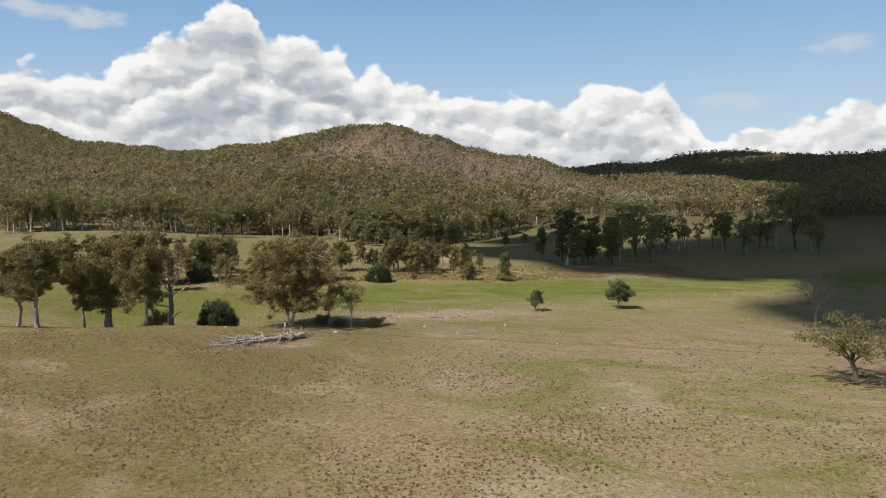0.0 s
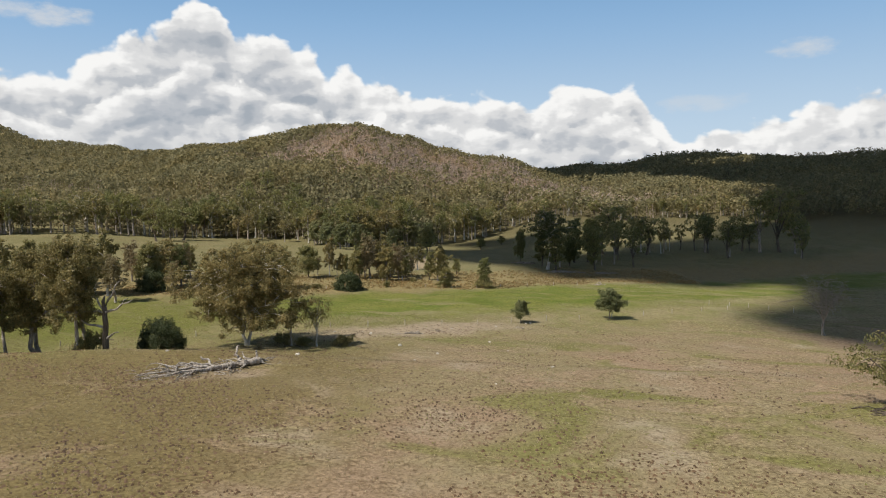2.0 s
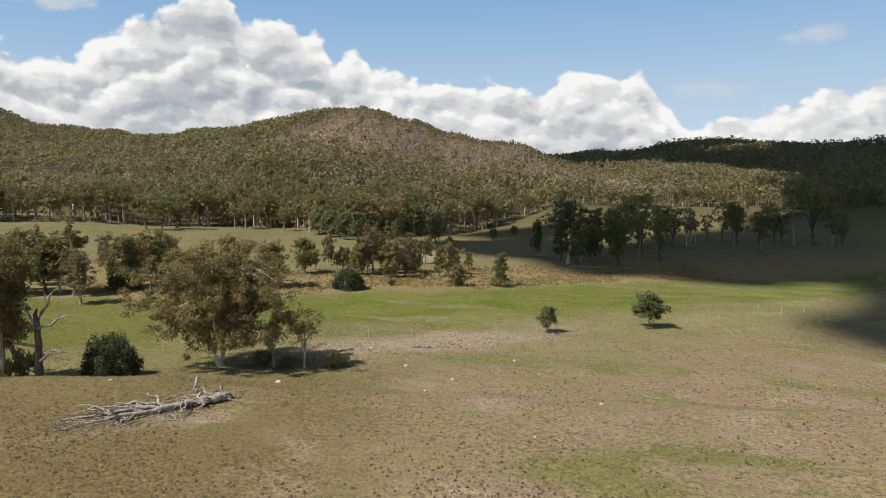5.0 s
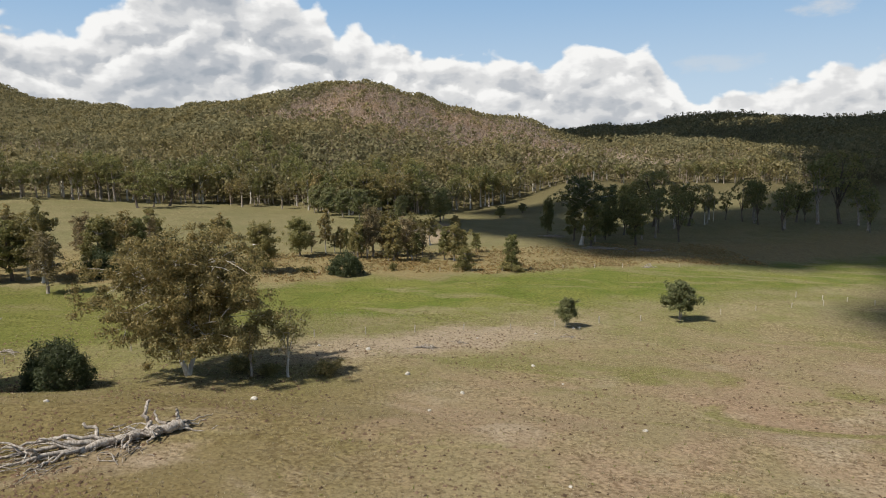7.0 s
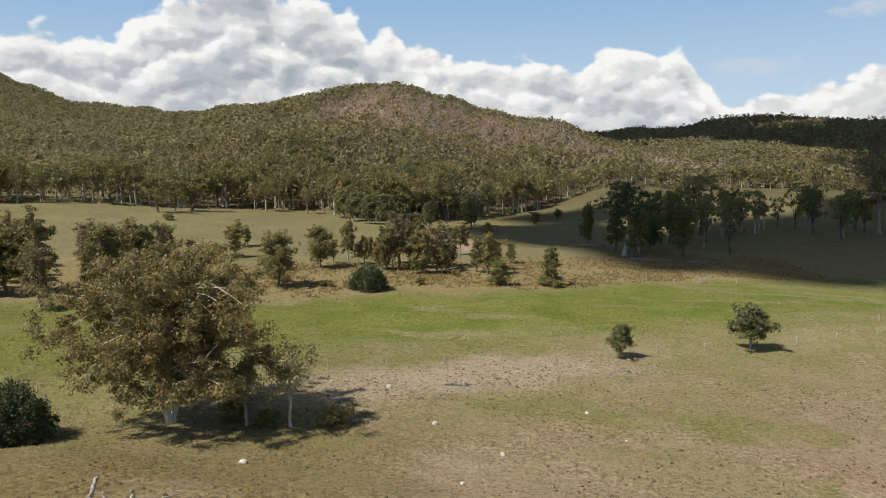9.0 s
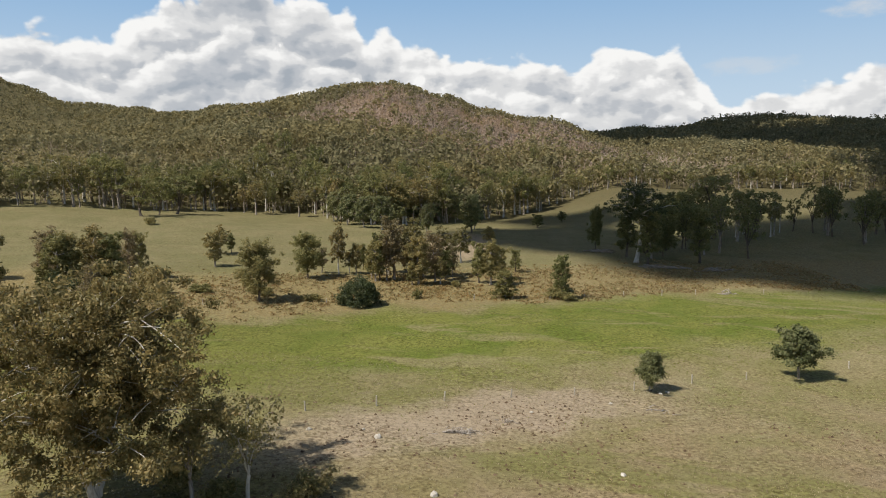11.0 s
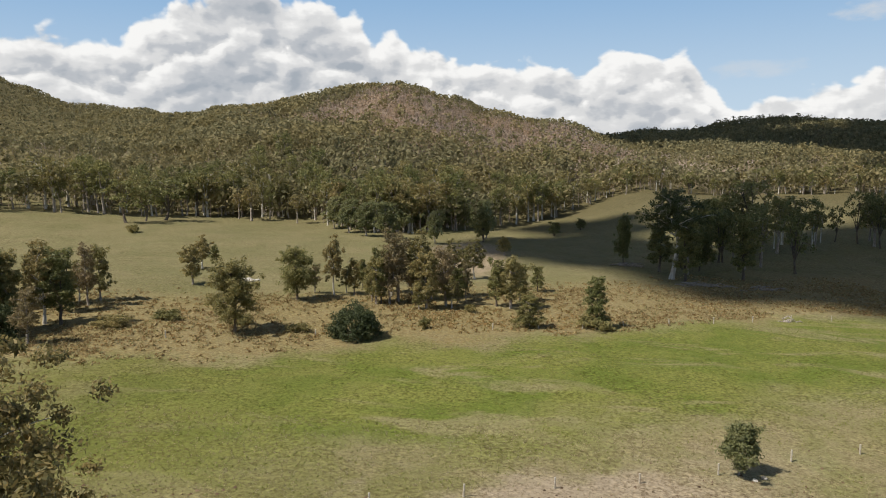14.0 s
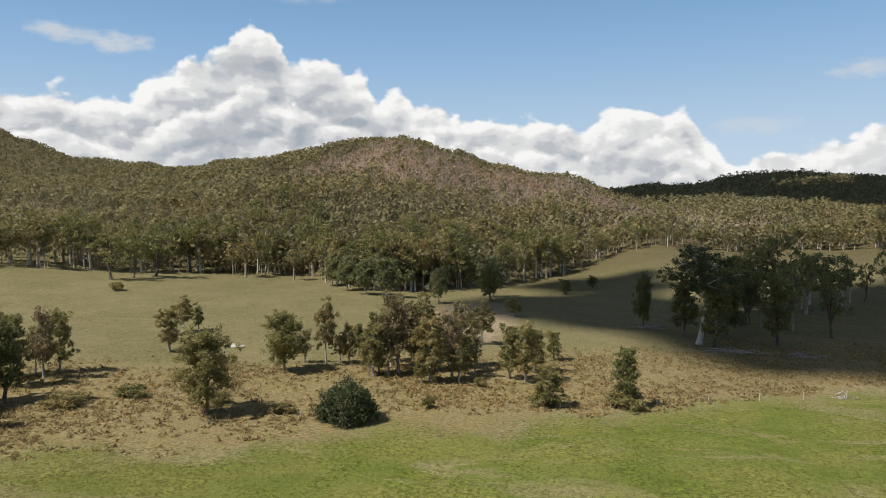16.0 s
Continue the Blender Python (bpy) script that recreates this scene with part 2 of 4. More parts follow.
    burnt = n.step(n.math("ADD", burnt, n.math("MULTIPLY", n.math("SUBTRACT", wide, 0.5), 1.5)), 1.1, 0.5)
    litter = n.mix(n.step(small, 0.4, 0.6), (0.12, 0.105, 0.05), (0.17, 0.145, 0.075))
    soil = n.mix(burnt, litter, n.mix(n.step(small, 0.4, 0.6), (0.40, 0.315, 0.25), (0.30, 0.235, 0.18)))
    col = n.mix(woods, col, soil)
    # clods, dung and stubble
    dark = n.math("MULTIPLY", n.step(clod, 0.57, 0.66), n.step(n.noise(at, 0.05, 3), 0.40, 0.60))
    col = n.mix(n.math("MULTIPLY", dark, 0.55), col, (0.10, 0.065, 0.038))
    crumb = n.noise(n.vmath("ADD", at, (5, 9, 0)), 1.9, 3, 0.6)
    rough_patch = n.step(n.noise(n.vmath("ADD", at, (44, 3, 0)), 0.11, 4, 0.65, 0.7), 0.36, 0.62, 0.25, 1.0)
    col = n.mix(n.math("MULTIPLY", n.step(crumb, 0.50, 0.60, 0, 0.75), rough_patch), col, n.mix(1.0, col, (0.55, 0.50, 0.44), "MULTIPLY"))
    col = n.mix(n.math("MULTIPLY", n.step(crumb, 0.46, 0.36, 0, 0.75), rough_patch), col, n.mix(1.0, col, (1.35, 1.33, 1.28), "MULTIPLY"))
    col = n.mix(n.step(fine, 0.50, 0.66, 0, 0.8), col, n.mix(1.0, col, (0.52, 0.48, 0.42), "MULTIPLY"))
    col = n.mix(n.step(fine, 0.45, 0.32, 0, 0.7), col, n.mix(1.0, col, (1.4, 1.38, 1.3), "MULTIPLY"))
    col = n.mix(n.step(small, 0.35, 0.75, 0, 0.4), col, n.mix(1.0, col, (0.7, 0.68, 0.62), "MULTIPLY"))
    h = n.math("ADD", n.math("MULTIPLY", small, 0.6), n.math("ADD", n.math("MULTIPLY", fine, 0.3), n.math("MULTIPLY", clod, 0.5)))
    finish(n, col, 0.95, n.bump(h, 0.8, 0.25), 0.1)
    return mat


def plain_material(name, a, b, scale=3.0, rough=0.85):
    mat, n = material(name)
    at = n.add("ShaderNodeTexCoord").outputs["Object"]
    v = n.noise(at, scale, 5, 0.65)
    own = n.add("ShaderNodeObjectInfo").outputs["Random"]
    col = n.mix(n.step(v, 0.35, 0.65), a, b)
    col = n.mix(n.math("MULTIPLY", own, 0.3), col, tuple(0.6 * c for c in a))
    finish(n, col, rough, n.bump(v, 0.5, 0.04))
    return mat


def island_material(name, stops, rough=0.8, leaf=0.4, uneven=0.12):
    mat, n = material(name)
    rnd = n.add("ShaderNodeNewGeometry").outputs["Random Per Island"]
    at = n.add("ShaderNodeNewGeometry").outputs["Position"]
    col = n.ramp(rnd, stops)
    big = n.noise(at, 0.012, 3, 0.6)
    col = n.mix(n.step(big, 0.42, 0.62, 0, 0.5), col, n.mix(1.0, col, (1.25, 1.12, 0.9), "MULTIPLY"))
    near = n.noise(at, 0.10, 2, 0.5)
    col = n.mix(n.step(near, 0.40, 0.60, uneven, 0.0), col, n.mix(1.0, col, (0.52, 0.55, 0.52), "MULTIPLY"))
    finish(n, col, rough, spec=0.2, leaf=leaf)
    return mat


M_GROUND = ground_material()
M_GUM = leaf_material("gum_leaves", (0.105, 0.101, 0.037), (0.203, 0.181, 0.068), (0.352, 0.275, 0.108))
M_LIME = leaf_material("fresh_leaves", (0.125, 0.140, 0.055), (0.20, 0.210, 0.085), (0.29, 0.28, 0.13))
M_OLIVE = leaf_material("olive_leaves", (0.138, 0.137, 0.048), (0.236, 0.215, 0.079), (0.368, 0.302, 0.121))
M_GREEN = leaf_material("green_leaves", (0.109, 0.121, 0.040), (0.190, 0.193, 0.066), (0.305, 0.282, 0.108))
M_DENSE = leaf_material("dense_leaves", (0.046, 0.064, 0.026), (0.080, 0.100, 0.042), (0.13, 0.145, 0.062), 0.1)
M_RUST = leaf_material("rusty_leaves", (0.165, 0.130, 0.066), (0.264, 0.209, 0.106), (0.363, 0.281, 0.149))
M_BARK = bark_material("gum_bark", (0.22, 0.175, 0.135), (0.40, 0.35, 0.29))
M_WHITE = bark_material("pale_bark", (0.42, 0.38, 0.32), (0.62, 0.58, 0.51))
M_DARKBARK = bark_material("rough_bark", (0.09, 0.07, 0.052), (0.17, 0.135, 0.10))
M_DEAD = bark_material("weathered_wood", (0.22, 0.18, 0.145), (0.50, 0.45, 0.39))
M_POST = plain_material("post_wood", (0.42, 0.36, 0.28), (0.62, 0.57, 0.48))
M_STONE = plain_material("pale_stone", (0.45, 0.40, 0.33), (0.66, 0.62, 0.55), 2.0)
M_WIRE = plain_material("wire", (0.18, 0.17, 0.16), (0.28, 0.26, 0.25), 9.0, 0.5)


# ---- mesh helpers ----
def mesh_of(name, verts, faces, mat, smooth=False):
    """A mesh from an array of corners and an array of faces with equal numbers of corners."""
    verts, faces = np.asarray(verts, np.float32), np.asarray(faces, np.int32)
    k = faces.shape[1]
    me = bpy.data.meshes.new(name)
    me.vertices.add(len(verts))
    me.vertices.foreach_set("co", verts.ravel())
    me.loops.add(faces.size)
    me.loops.foreach_set("vertex_index", faces.ravel())
    me.polygons.add(len(faces))
    me.polygons.foreach_set("loop_start", np.arange(0, faces.size, k, dtype=np.int32))
    if smooth:
        me.polygons.foreach_set("use_smooth", np.ones(len(faces), bool))
    me.update(calc_edges=True)
    me.materials.append(mat)
    return me


def joined(pieces):
    """Lists of (verts, quads) put together."""
    vs, fs, at = [], [], 0
    for v, f in pieces:
        vs.append(v)
        fs.append(np.asarray(f) + at)
        at += len(v)
    return np.concatenate(vs), np.concatenate(fs)


def tube(pts, radii, sides=6):
    """A tapered, closed limb along a line of points."""
    pts, radii = np.asarray(pts, float), np.asarray(radii, float)
    along = np.gradient(pts, axis=0)
    along /= np.linalg.norm(along, axis=1, keepdims=True) + 1e-9
    ref = np.where(np.abs(along[:, 2:3]) > 0.9, [[1.0, 0, 0]], [[0, 0, 1.0]])
    a = np.cross(along, ref)
    a /= np.linalg.norm(a, axis=1, keepdims=True) + 1e-9
    b = np.cross(along, a)
    turn = np.arange(sides) / sides * 2 * np.pi
    ring = np.cos(turn)[None, :, None] * a[:, None] + np.sin(turn)[None, :, None] * b[:, None]
    v = (pts[:, None] + ring * radii[:, None, None]).reshape(-1, 3)
    n = len(pts)
    i, j = np.meshgrid(np.arange(n - 1), np.arange(sides), indexing="ij")
    j2 = (j + 1) % sides
    f = np.stack([i * sides + j, i * sides + j2, (i + 1) * sides + j2, (i + 1) * sides + j], -1).reshape(-1, 4)
    end = (n - 1) * sides
    caps = [[end + 0, end + 1, end + 2, end + 3], [end + 3, end + 4, end + 5, end + 0]] if sides == 6 else []
    return v, np.concatenate([f, np.array(caps, int).reshape(-1, 4)])


def bend(p, q, r, steps, rng, wob=0.0):
    """Points on a curve from p by way of q to r, with a little wander."""
    s = np.linspace(0, 1, steps)[:, None]
    line = (1 - s) ** 2 * p + 2 * s * (1 - s) * q + s**2 * r
    return line + rng.normal(0, wob, line.shape) * np.sin(s * np.pi)


def leaves(tips, spread, count, length, width, rng, droop=0.35, flat=0.75, loose=0.55):
    """Kite-shaped leaves in loose clumps round the tips, most of them facing outwards."""
    tips = np.asarray(tips)
    n = len(tips) * count
    size = rng.uniform(0.55, 1.25, (len(tips), 1))
    ball = rng.normal(0, 1, (n, 3))
    ball *= 1.9 * rng.uniform(0, 1, (n, 1)) ** 0.55 / (np.linalg.norm(ball, axis=1, keepdims=True) + 1e-9)
    at = np.repeat(tips, count, 0) + ball * np.repeat(size, count, 0) * spread * [1, 1, flat]
    out = ball / (np.linalg.norm(ball, axis=1, keepdims=True) + 1e-9) + [0, 0, 0.35] + rng.normal(0, loose, (n, 3))
    d = rng.normal(0, 1, (n, 3))
    d[:, 2] -= droop * 1.5
    d -= 0.75 * out * (np.sum(d * out, 1, keepdims=True) / np.sum(out * out, 1, keepdims=True))
    d /= np.linalg.norm(d, axis=1, keepdims=True)
    side = np.cross(d, out)
    side /= np.linalg.norm(side, axis=1, keepdims=True) + 1e-9
    ln = length * rng.uniform(0.6, 1.3, (n, 1))
    wd = width * rng.uniform(0.6, 1.3, (n, 1))
    v = np.stack([at - d * ln / 2, at + side * wd / 2 - d * ln * 0.05, at + d * ln / 2, at - side * wd / 2 - d * ln * 0.05], 1).reshape(-1, 3)
    return v, np.arange(4 * n).reshape(-1, 4)


def part(name, me, parent, label=""):
    ob = new(name, me)
    ob.parent = parent
    return tagged(ob, label)


def thing(name, label, category, group="", kind=""):
    return tagged(new(name), label, category, group, kind)


# ---- the land ----
def ramp(v, knots):
    """A smooth profile through (place, value) pairs."""
    v = np.asarray(v, float)
    out = np.full(v.shape, float(knots[0][1]))
    for (a, p), (b, q) in zip(knots, knots[1:]):
        s = np.clip((v - a) / (b - a), 0, 1)
        out += (q - p) * s * s * (3 - 2 * s)
    return out


def edge_far(az):
    """Where the woods begin, in metres from the middle of the valley, by bearing in degrees."""
    return ramp(az, [(-60, 330), (-36, 318), (-26, 326), (-18, 318), (-12, 268), (-5, 285), (2, 340), (9, 410), (14, 430), (40, 450)])


def height(x, y):
    """The lie of the land, in metres."""
    x, y = np.asarray(x, float), np.asarray(y, float)
    z = 1.0 - 0.04 * np.clip(x, -120, 120)
    z = z + ramp(y, [(-400, 3), (-150, 6.6), (-40, 6.4), (10, 5.5), (27, 4.7), (42, 2.7), (56, 1.9), (74, .7), (94, 0), (132, .3), (165, 0), (215, -.7), (255, -.6), (330, -2.2)])
    z = z - 3.8 * np.exp(-((x + 72) / 26) ** 2 - ((y - 56) / 24) ** 2)
    z = z + 1.2 * np.exp(-((x + 44) / 22) ** 2 - ((y - 33) / 10) ** 2)
    z = z + 8.5 * np.exp(-((x + 235) / 80) ** 2 - ((y - 300) / 90) ** 2)
    z = z + 15 * ramp(y, [(245, 0), (430, 1)]) * ramp(x, [(-10, 0), (80, 1)])
    dx, dy = x + 5, y - 36
    r, az = np.hypot(dx, dy), np.degrees(np.arctan2(dx, dy))
    crest = ramp(az, [(-34, 1750), (-20, 950), (3, 950), (12, 1480)])
    el = ramp(az, [(-60, 8.5), (-45, 8.0), (-38.5, 6.0), (-36, 5.0), (-33, 4.05), (-29, 3.75), (-26, 3.35), (-21, 3.9), (-15, 4.75), (-10.9, 5.3), (-8, 5.4), (-5, 4.7), (-2, 3.55), (2, 2.3), (8, 1.1), (11, 1.6), (18, 2.2), (25, 1.95), (40, 1.8), (60, 3)])
    top = 32 + crest * np.tan(np.radians(el)) - 6
    mid = ramp(az, [(-30, 34), (-12, 38), (0, 27), (10, 18), (20, 14)])
    e = edge_far(az)
    s = np.clip((r - e) / (np.minimum(0.52 * crest, 620) - e), 0, 1)
    rise = mid * s * s * (3 - 2 * s)
    s = np.clip((r / crest - 0.5) / 0.5, 0, 1)
    rise = rise + (top - mid) * (0.35 * s + 0.65 * s * s * (3 - 2 * s))
    s = np.clip((r / crest - 1) / 0.7, 0, 1)
    rise = rise - (top - 20) * 0.8 * s * s * (3 - 2 * s)
    front = ramp(np.abs(az), [(60, 1), (100, 0)])
    rise = rise * front
    rise = rise + front * np.clip((r - 360) / 300, 0, 1) * (4 * np.sin(az * .45 + r * .008) + 1.5 * np.sin(az * 1.3 - r * .013))
    z = z + rise
    z = z + .2 * np.sin(x * .09 + 1) * np.sin(y * .07) + .1 * np.sin(x * .31 + y * .17) * np.sin(y * .23)
    return z


def z_at(x, y):
    return float(height(x, y))


def make_ground():
    n = 380
    u = np.linspace(-1, 1, n)
    grow = np.sinh(5.4 * u) / np.sinh(5.4) * 4600
    gx, gy = np.meshgrid(grow, grow + 70)
    gz = height(gx, gy)
    gz = np.where(np.hypot(gx, gy) > 3500, gz - 0.02 * (np.hypot(gx, gy) - 3500), gz)
    v = np.stack([gx, gy, gz], -1).reshape(-1, 3)
    i, j = np.meshgrid(np.arange(n - 1), np.arange(n - 1), indexing="ij")
    a = i * n + j
    f = np.stack([a, a + 1, a + n + 1, a + n], -1).reshape(-1, 4)
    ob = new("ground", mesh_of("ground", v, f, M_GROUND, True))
    tagged(ob, "dry tan and green grazed pasture rising into wooded hills", "ground", kind="structure")


make_ground()


# ---- clouds overhead ----
def make_cloud(lumps, alt, seed):
    """A cumulus cloud between the sun and the ground: lumps are the places it shades, with their radius."""
    rng = np.random.default_rng(seed)
    mat, n = material("cloud_white")
    finish(n, (0.85, 0.86, 0.88), 1.0, spec=0.0)
    bm = bmesh.new()
    for x, y, r in lumps:
        base = Vector((x, y, 0)) + SUN * (alt / SUN.z)
        for k in range(7):
            turn, far = rng.uniform(0, 6.28), r * (0.0 if k == 0 else rng.uniform(0.45, 0.8))
            rad = r * (0.8 if k == 0 else rng.uniform(0.3, 0.5))
            m = Matrix.Translation(base + Vector((math.cos(turn) * far, math.sin(turn) * far, rng.uniform(0, 0.2) * r)))
            bmesh.ops.create_icosphere(bm, subdivisions=3, radius=rad, matrix=m @ Matrix.Diagonal((1, 1, 0.4, 1)))
    for v in bm.verts:
        v.co += v.normal * 14 * noise.fractal(v.co * 0.02, 1.0, 2.0, 4)
    me = bpy.data.meshes.new("cumulus_cloud")
    bm.to_mesh(me)
    bm.free()
    me.materials.append(mat)
    tagged(new("cumulus_cloud", me), "white heaped cumulus cloud high in the sky", "cloud", "clouds overhead")


make_cloud([(56, 240, 52), (112, 232, 70), (185, 165, 95), (195, 290, 95), (22, 285, 48), (28, 340, 34), (260, 345, 100), (270, 230, 130), (156, 90, 70), (330, 440, 120), (430, 640, 170), (560, 800, 200), (122, -14, 60)], 1400, 3)
make_cloud([(430, 1500, 330), (740, 1540, 470), (1000, 1350, 460), (1450, 1400, 600), (400, 1080, 190), (300, 1240, 170), (560, 900, 220), (700, 1000, 260), (1080, 940, 350)], 1500, 5)


# ---- trees ----
def wood_of(limbs):
    """Thick limbs six-sided, twigs three-sided."""
    return joined([tube(p, r, 6 if r[0] > 0.09 else 3) for p, r in limbs])


def gum_frame(rng, h, w, fork=0.28, limbs=5, subs=5, twigs=3, thick=None, stems=1, crown=0.62, low=None, leader=0.0):
    """Trunk, limbs and the tips where the leaves hang. fork, crown, low and leader: heights as shares of h."""
    thick = thick or h * 0.022
    low = low or fork + 0.25
    wood, tips = [], []
    for s in range(stems):
        foot = np.array([rng.normal(0, 0.3), rng.normal(0, 0.3), -0.3]) * (stems > 1) + [0, 0, -0.2]
        top = np.array([rng.normal(0, w * 0.03), rng.normal(0, w * 0.03), h * fork]) + foot * (stems > 1) * 3
        mid = (foot + top) / 2 + rng.normal(0, w * 0.015, 3)
        pts = bend(foot, mid, top, 6, rng, 0.03)
        wood.append((pts, thick * np.array([1.45, 1.08, 1.0, 0.95, 0.9, 0.86])))
        spine = pts[-2:]
        if leader:
            end = np.array([rng.normal(0, w * 0.04), rng.normal(0, w * 0.04), h * leader])
            spine = bend(top, (top + end) / 2 + rng.normal(0, w * 0.03, 3), end, 7, rng, 0.03)
            wood.append((spine, thick * np.linspace(0.86, 0.2, 7)))
        for k in range(limbs):
            turn = 2.4 * k + rng.uniform(-0.4, 0.4) + s * 2.1
            zt = h * (low + (0.93 - low) * ((k + rng.uniform(0.2, 0.8)) / limbs)) if k else h * 0.92
            c, half = h * crown, h * (1.02 - crown)
            wide = np.sqrt(max(0.08, 1 - ((zt - c) / half) ** 2 * 0.85)) if zt > c else np.sqrt(max(0.3, 1 - ((c - zt) / (c - h * low + h * 0.12)) ** 2 * 0.8))
            out = w * 0.40 * wide * (rng.uniform(0.65, 1.08) if k else 0.15)
            goal = np.array([np.cos(turn) * out, np.sin(turn) * out, zt])
            near = np.argmin(np.abs(spine[:, 2] - (zt - 0.55 * out)))
            start = spine[near]
            way = start + (goal - start) * [0.45, 0.45, 0.75] + rng.normal(0, w * 0.03, 3)
            limb = bend(start, way, goal, 7, rng, w * 0.008)
            wood.append((limb, thick * np.linspace(0.5, 0.12, 7)))
            for j in range(subs):
                a = limb[rng.integers(2, 7)]
                to = a + rng.normal(0, 1, 3) * [w * 0.12, w * 0.12, h * 0.065] + (goal - start) * 0.1
                to[2] = min(max(to[2], h * (low - 0.08)), h * 0.98)
                b = bend(a, (a + to) / 2 + [0, 0, h * 0.02], to, 4, rng, 0.02)
                wood.append((b, thick * np.linspace(0.2, 0.06, 4)))
                tips.append(to)
                for _ in range(twigs):
                    tips.append(to + rng.normal(0, 1, 3) * [w * 0.065, w * 0.065, h * 0.045])
            tips.append(goal)
    return wood, np.array(tips)


def make_tree(name, label, seed, h, w, leaf_mat, bark_mat, count, leaf, spread, category="tree", group="", **shape):
    rng = np.random.default_rng(seed)
    wood, tips = gum_frame(rng, h, w, **shape)
    tree = thing(name, label, category, group)
    part("trunk", mesh_of("trunk", *wood_of(wood), bark_mat, True), tree)
    part("crown", mesh_of("crown", *leaves(tips, spread, count, leaf[0], leaf[1], rng), leaf_mat), tree)
    tree["h"], tree["w"] = float(h), float(w)
    return tree


def set_down(tree, x, y, h=None, w=None, turn=0.0, first=False):
    """Stands the tree, or a copy of it, at x, y with that height and width."""
    sz = (h or tree["h"]) / tree["h"]
    sx = (w or tree["w"]) / tree["w"]
    m = Matrix.Translation((x, y, z_at(x, y))) @ pose(0, 0, 0, 0, 0, turn) @ Matrix.Diagonal((sx, sx, sz, 1))
    if first:
        tree.matrix_basis = m
        return tree
    keep = tree.scale.copy()
    tree.scale = (1, 1, 1)
    got = copy_thing(tree, m)
    tree.scale = keep
    return got


def plant(protos, places, label, group, seed):
    """Trees of a few forms at the places (x, y, height, width)."""
    rng = random.Random(seed)
    for k, (x, y, h, w) in enumerate(places):
        t = set_down(protos[k % len(protos)], x, y, h, w, rng.uniform(0, 360))
        tagged(t, label, group=group)


def blob_bush(name, label, seed, h, w, mat, count, leaf):
    """A dense rounded shrub, leafy to the ground."""
    rng = np.random.default_rng(seed)
    n = 260
    d = rng.normal(0, 1, (n, 3))
    d /= np.linalg.norm(d, axis=1, keepdims=True)
    d[:, 2] = np.abs(d[:, 2])
    lump = 1 + 0.16 * np.sin(d[:, :1] * 5 + seed) * np.sin(d[:, 1:2] * 6) + rng.normal(0, 0.05, (n, 1))
    tips = d * lump * rng.uniform(0.5, 0.93, (n, 1)) ** 0.5 * [w * 0.46, w * 0.46, h * 0.86] + [0, 0, h * 0.08]
    bush = thing(name, label, "bush")
    stems = [(bend(np.array([0, 0, -0.2]), t * [0.3, 0.3, 0.5], t * 0.85, 4, rng), np.linspace(0.10, 0.03, 4)) for t in tips[::12]]
    part("stem", mesh_of("stem", *wood_of(stems), M_DARKBARK, True), bush)
    part("foliage", mesh_of("foliage", *leaves(tips, h * 0.085, count, leaf[0], leaf[1], rng, 0.1, 1.0), mat), bush)
    bush["h"], bush["w"] = float(h), float(w)
    return bush


def bare_tree(name, label, seed, h, w, limbs, mat, spray=2, **shape):
    rng = np.random.default_rng(seed)
    wood, tips = gum_frame(rng, h, w, limbs=limbs, **shape)
    for t in tips:
        for _ in range(spray):
            to = t + rng.normal(0, 1, 3) * [w * 0.08, w * 0.08, h * 0.05]
            wood.append((bend(t, (t + to) / 2 + rng.normal(0, 0.1, 3), to, 3, rng), h * np.array([0.0022, 0.0016, 0.001])))
    tree = thing(name, label, "tree")
    part("trunk", mesh_of("trunk", *wood_of(wood), mat, True), tree)
    tree["h"], tree["w"] = float(h), float(w)
    return tree


# the row of gums on the brow of the rise
NEAR = "gums on the brow of the rise"
big = make_tree("gum_tree", "large spreading gum tree with olive-brown drooping leaves and pale limbs", 11, 19, 21, M_GUM, M_WHITE, 130, (0.38, 0.17), 0.66,
                group=NEAR, fork=0.20, limbs=16, subs=8, twigs=2, stems=2, thick=0.36, crown=0.54, low=0.28, leader=0.72)
set_down(big, -34.5, 49, 18.3, 20.5, 20, True)
gum_a = make_tree("gum_tree", "tall gum tree with thin olive-brown crown and forked trunk", 21, 17, 11, M_GUM, M_BARK, 90, (0.38, 0.17), 0.58, group=NEAR, fork=0.24, limbs=10, subs=6, stems=1, low=0.34, leader=0.7, crown=0.6)
gum_b = make_tree("gum_tree", "tall gum tree with upright limbs and brownish leaves", 22, 18, 10, M_GUM, M_BARK, 84, (0.38, 0.17), 0.56, group=NEAR, fork=0.2, limbs=9, subs=6, stems=2, low=0.3, leader=0.75, crown=0.62)
set_down(gum_a, -79, 33, 17, 12, 0, True)
set_down(gum_b, -69.7, 43.8, 19, 12, 40, True)
set_down(gum_a, -75, 42, 15.5, 9, 140)
set_down(gum_b, -60, 37, 19, 10, 200)
set_down(gum_a, -88, 40, 16, 11, 250)
sap_gum = make_tree("young_gum_tree", "slender young gum tree beside the large gum", 31, 7.5, 5, M_OLIVE, M_BARK, 26, (0.42, 0.17), 0.4, group=NEAR, fork=0.25, limbs=4, subs=4)
set_down(sap_gum, -26.5, 49.5, 7.5, 5.5, 0, True)
thin = make_tree("thin_tree", "half-bare small tree with pale twigs and few olive leaves", 33, 9.2, 7.4, M_OLIVE, M_WHITE, 16, (0.34, 0.13), 0.42, group=NEAR, fork=0.26, limbs=6, subs=7, thick=0.17)
